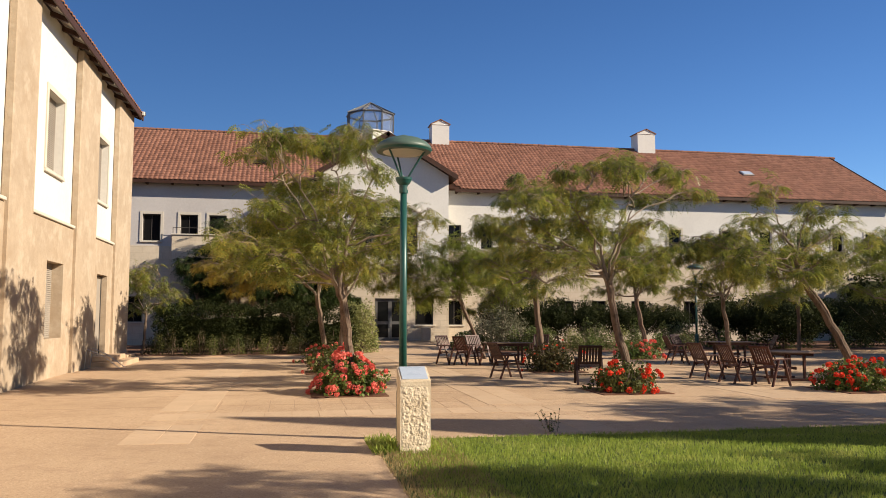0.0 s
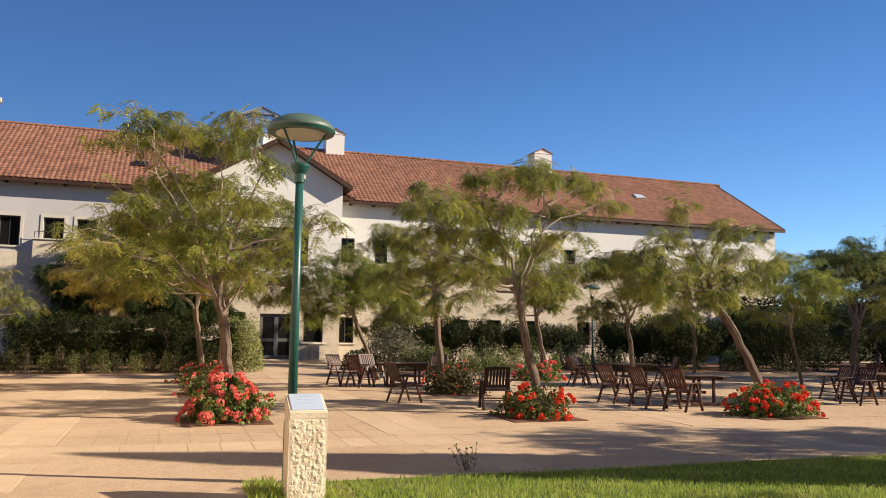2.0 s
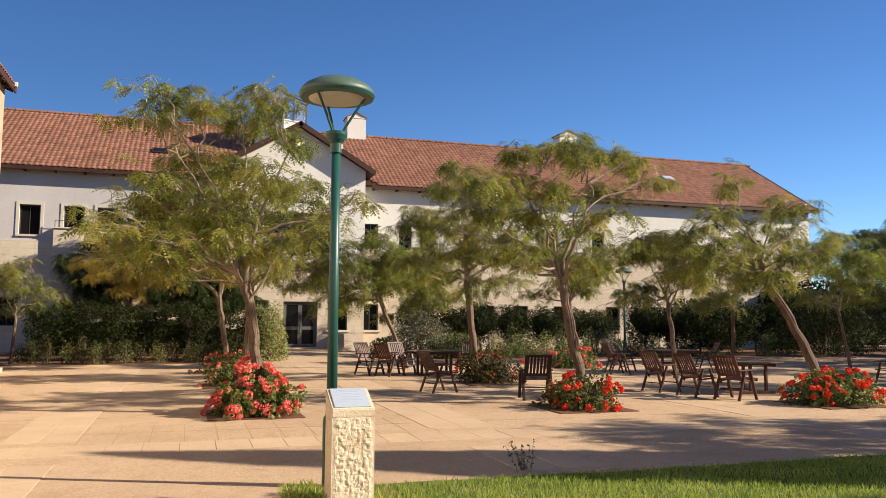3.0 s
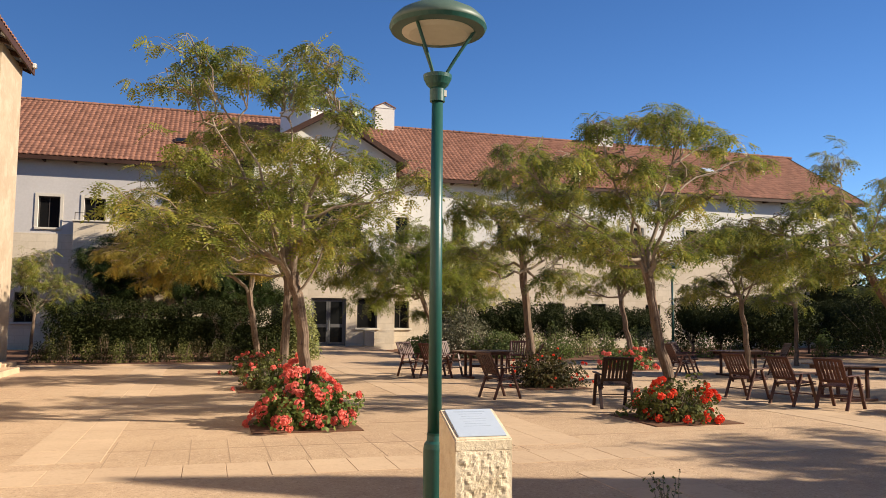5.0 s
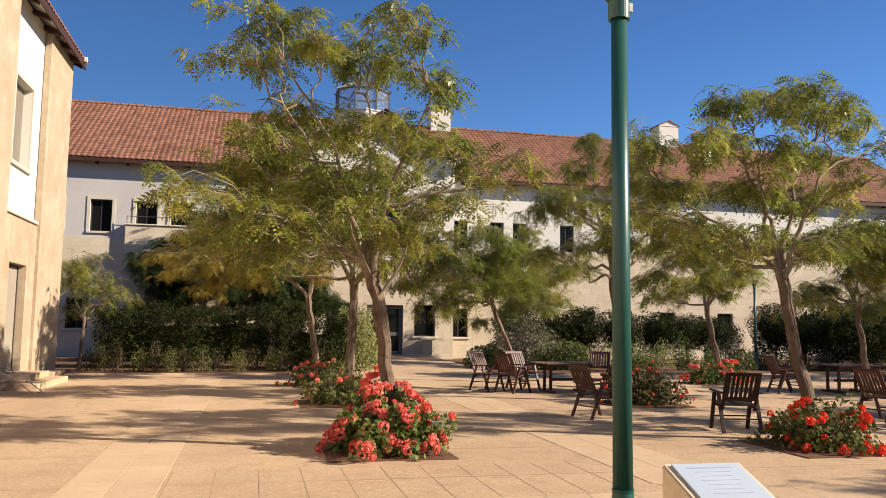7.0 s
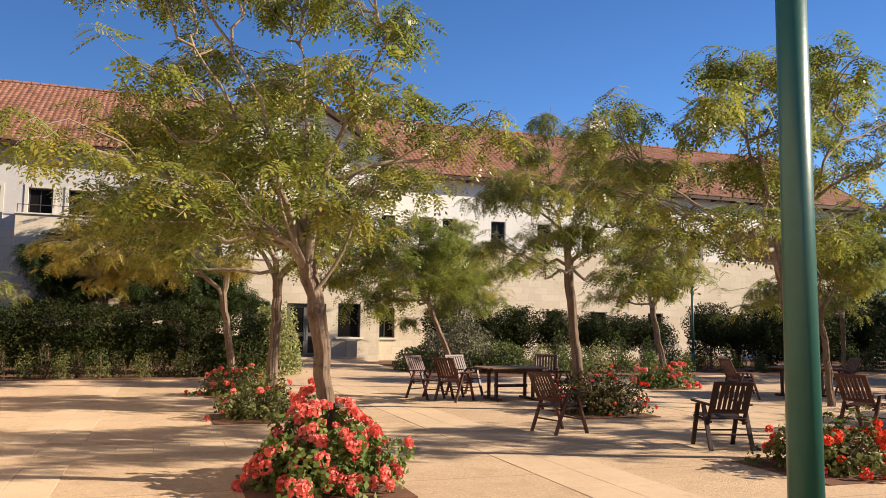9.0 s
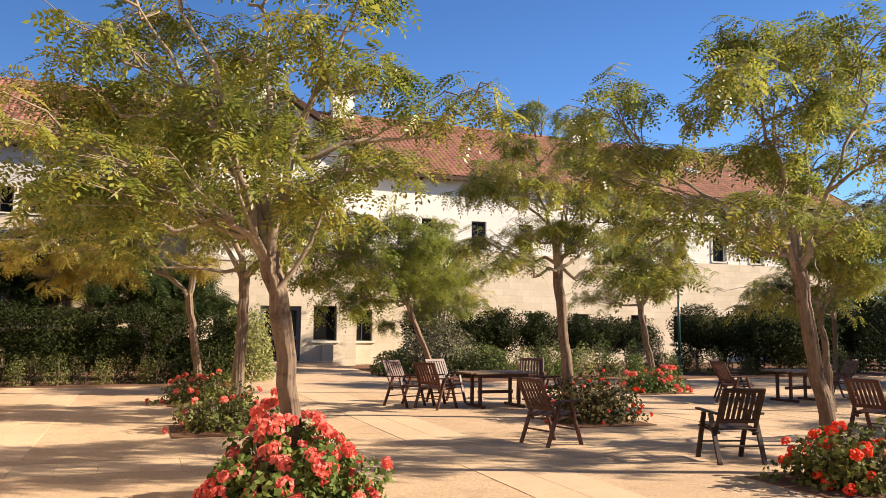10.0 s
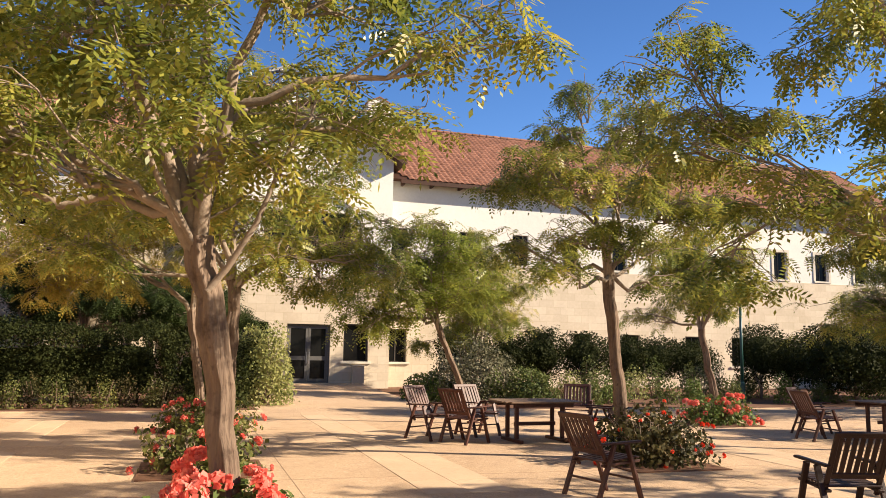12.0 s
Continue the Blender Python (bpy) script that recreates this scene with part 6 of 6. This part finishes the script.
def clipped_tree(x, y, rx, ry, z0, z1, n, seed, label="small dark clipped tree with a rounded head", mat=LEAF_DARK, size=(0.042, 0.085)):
    """A short trunk under a dense, squarish but rounded head of leaves."""
    rs = np.random.RandomState(seed)
    g = base("clipped_tree", pose(x, y, 0.02), label, "tree", "clipped trees before the wall")
    hz, mz = (z1 - z0) / 2, (z0 + z1) / 2
    d = unit_rows(rs.normal(0, 1, (n, 3)))
    k = 1 / (np.abs(d) ** 2.6).sum(1) ** (1 / 2.6)
    lump = np.array([noise.noise(Vector(v) * 2.1 + Vector((seed, 0, 0))) + 0.6 * noise.noise(Vector(v) * 5.5 + Vector((0, seed, 0))) for v in d])
    k = k * (1 + 0.30 * lump) * (1 - 0.42 * rs.uniform(0, 1, n) ** 1.7)
    p = d * np.array([rx, ry, hz]) * k[:, None] + np.array([0, 0, mz])
    part("foliage", scatter("foliage", LEAFLET_V - np.array([0.5, 0, 0]), LEAFLET_F, p, rs.normal(0, 1, p.shape), d + rs.normal(0, 0.8, p.shape), rs.uniform(*size, n)), mat, g)
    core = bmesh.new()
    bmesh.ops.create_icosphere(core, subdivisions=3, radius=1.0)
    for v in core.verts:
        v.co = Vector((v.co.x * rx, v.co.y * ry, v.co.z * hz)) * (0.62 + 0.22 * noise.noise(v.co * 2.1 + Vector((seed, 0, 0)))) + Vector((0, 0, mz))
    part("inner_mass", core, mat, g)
    lines = []
    for _ in range(9):
        e = np.array([rx, ry, hz]) * unit_rows(rs.normal(0, 1, (1, 3)))[0] * 0.7 + np.array([0, 0, mz])
        b0 = np.array([0, 0, z0 * 0.75])
        lines.append((np.stack([b0, (b0 + e) / 2 + rs.normal(0, 0.08, 3), e]), np.array([0.035, 0.022, 0.01])))
    part("branchwork", tubes("branchwork", lines, 5), TWIG, g)
    w = rs.normal(0, 0.05, 2)
    part("trunk", tubes("trunk", [(np.array([(0, 0, -0.06), (w[0], w[1], z0 * 0.5), (0, 0, z0 + 0.3)]), np.array([0.065, 0.055, 0.045]))], 8), BARK, g)
    return g


def unit_rows(a):
    return a / np.linalg.norm(a, axis=1, keepdims=True)


rs_row = np.random.RandomState(5)
for i in range(7):
    clipped_tree(10.8 + i * 1.62 + rs_row.uniform(-0.2, 0.2), 40.0 + rs_row.uniform(-0.2, 0.2), 0.98 + rs_row.uniform(-0.1, 0.12), 0.9, 0.62 + rs_row.uniform(-0.1, 0.1), 2.35 + rs_row.uniform(-0.2, 0.25), 6600, 200 + i)
for i in range(8):
    clipped_tree(21.6 + i * 1.75 + rs_row.uniform(-0.2, 0.2), 37.6 + rs_row.uniform(-0.2, 0.2), 1.05 + rs_row.uniform(-0.1, 0.12), 1.0, 0.6 + rs_row.uniform(-0.1, 0.1), 2.55 + rs_row.uniform(-0.25, 0.25), 7200, 220 + i)
# two clipped round-headed dark trees at the bed's edge
clipped_tree(23.7, 35.0, 2.2, 1.7, 0.45, 2.75, 11000, 240, "broad dark clipped round-headed bush", LEAF_DARK, (0.06, 0.12))
shrub(27.0, 31.5, 2.6, 2.0, 2.6, 9000, 8, "broad dark clipped round bush", LEAF_DARK, (0.05, 0.10), 0.3)
shrub(33.0, 29.0, 2.6, 2.0, 3.4, 9000, 9, "tall dark dense bush at the plaza edge", LEAF_DARK, (0.06, 0.12), 0.1)

# ---- grass ----
def blades(name, n, x0, x1, y0, y1, h0, h1, mat, seed, parent, patch=None):
    rs = np.random.RandomState(seed)
    p = np.stack([rs.uniform(x0, x1, n), rs.uniform(y0, y1, n), np.full(n, 0.012)], 1)
    if patch is not None:
        p = p[patch(p)]
        n = len(p)
    tv = np.array([(0, -0.05, 0), (0, 0.05, 0), (0.16, 0.03, 0.6), (0.45, 0, 1.0)])
    tf = np.array([(0, 1, 2, 3)])
    a = rs.uniform(0, 2 * math.pi, n)
    x = np.stack([np.cos(a), np.sin(a), rs.uniform(-0.3, 0.3, n)], 1)
    z = np.tile((0, 0, 1.0), (n, 1)) + rs.normal(0, 0.25, (n, 3))
    p[:, 2] += gz(9.0)
    ob = part(name, scatter(name, tv, tf, p, x, z, rs.uniform(h0, h1, n)), mat, parent)
    return tagged(ob, kind="stuff")


blades("grass", 90000, 1.25, 11.0, 5.0, 10.95, 0.035, 0.075, GRASS, 1, lawn, lambda p: (p[:, 0] - 1.2 > np.abs(np.sin(p[:, 1] * 7)) * 0.12 + np.random.RandomState(2).exponential(0.10, len(p))) & (10.97 - p[:, 1] > np.random.RandomState(3).exponential(0.05, len(p))))
blades("grass", 30000, 11.0, 26.0, 5.0, 10.95, 0.05, 0.09, GRASS, 2, lawn)
blades("grass", 30000, 1.4, 9.0, -2.0, 5.0, 0.04, 0.075, GRASS, 5, lawn)
blades("dry_grass", 11000, 1.12, 2.1, 4.0, 10.95, 0.03, 0.07, STRAW, 3, lawn)
blades("tall_grass", 520, 1.05, 1.40, 9.9, 10.9, 0.06, 0.15, GRASS, 4, lawn)
blades("tall_grass", 260, 1.70, 1.95, 9.7, 10.9, 0.05, 0.13, GRASS, 8, lawn)
weed = base("weed", pose(3.82, 11.35, gz(11.35)), "thin dry weed growing from the paving edge", "weed")
rs = np.random.RandomState(9)
st = [bent(rs, (rs.normal(0, 0.03), rs.normal(0, 0.03), 0), (rs.normal(0, 0.25), rs.normal(0, 0.25), 1), rs.uniform(0.18, 0.38), 5, 0.02, 0.12) for _ in range(9)]
part("stem", tubes("stem", [(s, np.linspace(0.005, 0.002, 6)) for s in st], 5), TWIG, weed)
pp = np.concatenate([s[1:] for s in st])
pp = np.repeat(pp, 3, 0)
part("foliage", scatter("foliage", LEAFLET_V, LEAFLET_F, pp, rs.normal(0, 1, pp.shape), rs.normal(0, 0.4, pp.shape) + np.array([0, 0, 1.0]), rs.uniform(0.02, 0.045, len(pp))), LEAF_SHRUB, weed)

# ---- pale slab bands in the paving ----
SLAB_MESHES = {}


def slab(x0, x1, y0, y1, lift=0.0):
    key = (round(x1 - x0, 3), round(y1 - y0, 3))
    if key not in SLAB_MESHES:
        w, d = key
        bm = boxes((-w / 2 + 0.004, w / 2 - 0.004, -d / 2 + 0.004, d / 2 - 0.004, -0.03, 0.005), bevel=0.002)
        me = bpy.data.meshes.new("slab")
        bm.to_mesh(me)
        bm.free()
        me.materials.append(SLAB)
        SLAB_MESHES[key] = me
    o = new("slab", SLAB_MESHES[key])
    o.parent = floor
    o.location = ((x0 + x1) / 2, (y0 + y1) / 2, lift + gz((y0 + y1) / 2))
    o.rotation_euler.x = tilt((y0 + y1) / 2)
    return o


rs = random.Random(8)
BAND_X = ((-2.20, 0.47), (3.78, 0.55), (9.80, 0.55))
CROSS_Y = (13.72, 20.05, 26.4)
for x, w in BAND_X:
    for col in range(2):
        y = 11.3
        while y < 31.5:
            if not any(cy - 0.3 < y + 0.45 < cy + 1.05 for cy in CROSS_Y):
                slab(x + col * w, x + (col + 1) * w, y, y + 0.9, rs.uniform(-0.001, 0.001))
            y += 0.9
for cy in CROSS_Y:
    x = -2.20
    while x < 10.6:
        slab(x, x + 0.46, cy, cy + 0.80, rs.uniform(-0.001, 0.001))
        x += 0.46
# joints scored in the field between the bands
bm = bmesh.new()
JOINT = surface("dark_joint_sand", (0.31, 0.21, 0.135), (0.41, 0.285, 0.185), 0.95)
for i in range(14):
    x = -1.22 + i * 0.46
    if x < 4.0:
        box(bm, x - 0.005, x + 0.005, 14.53, 16.35, -0.02, 0.0025)
for y in (15.6, 17.5, 19.4, 22.5, 24.5, 28.6, 30.6):
    box(bm, -6.0, 33.0, y - 0.004, y + 0.004, -0.02, 0.0022)
for x in (-5.2, -3.7, 0.9, 2.4, 6.4, 8.2, 12.2, 14.0, 16.0, 18.0, 20.0):
    box(bm, x - 0.004, x + 0.004, 20.9, 27.0, -0.02, 0.0028)
    box(bm, x - 0.004, x + 0.004, 27.0, 33.0, -0.02, 0.0028)
for v in bm.verts:
    v.co.z += gz(v.co.y)
ob = part("paving_joints", bm, JOINT, floor)
tagged(ob, kind="stuff")
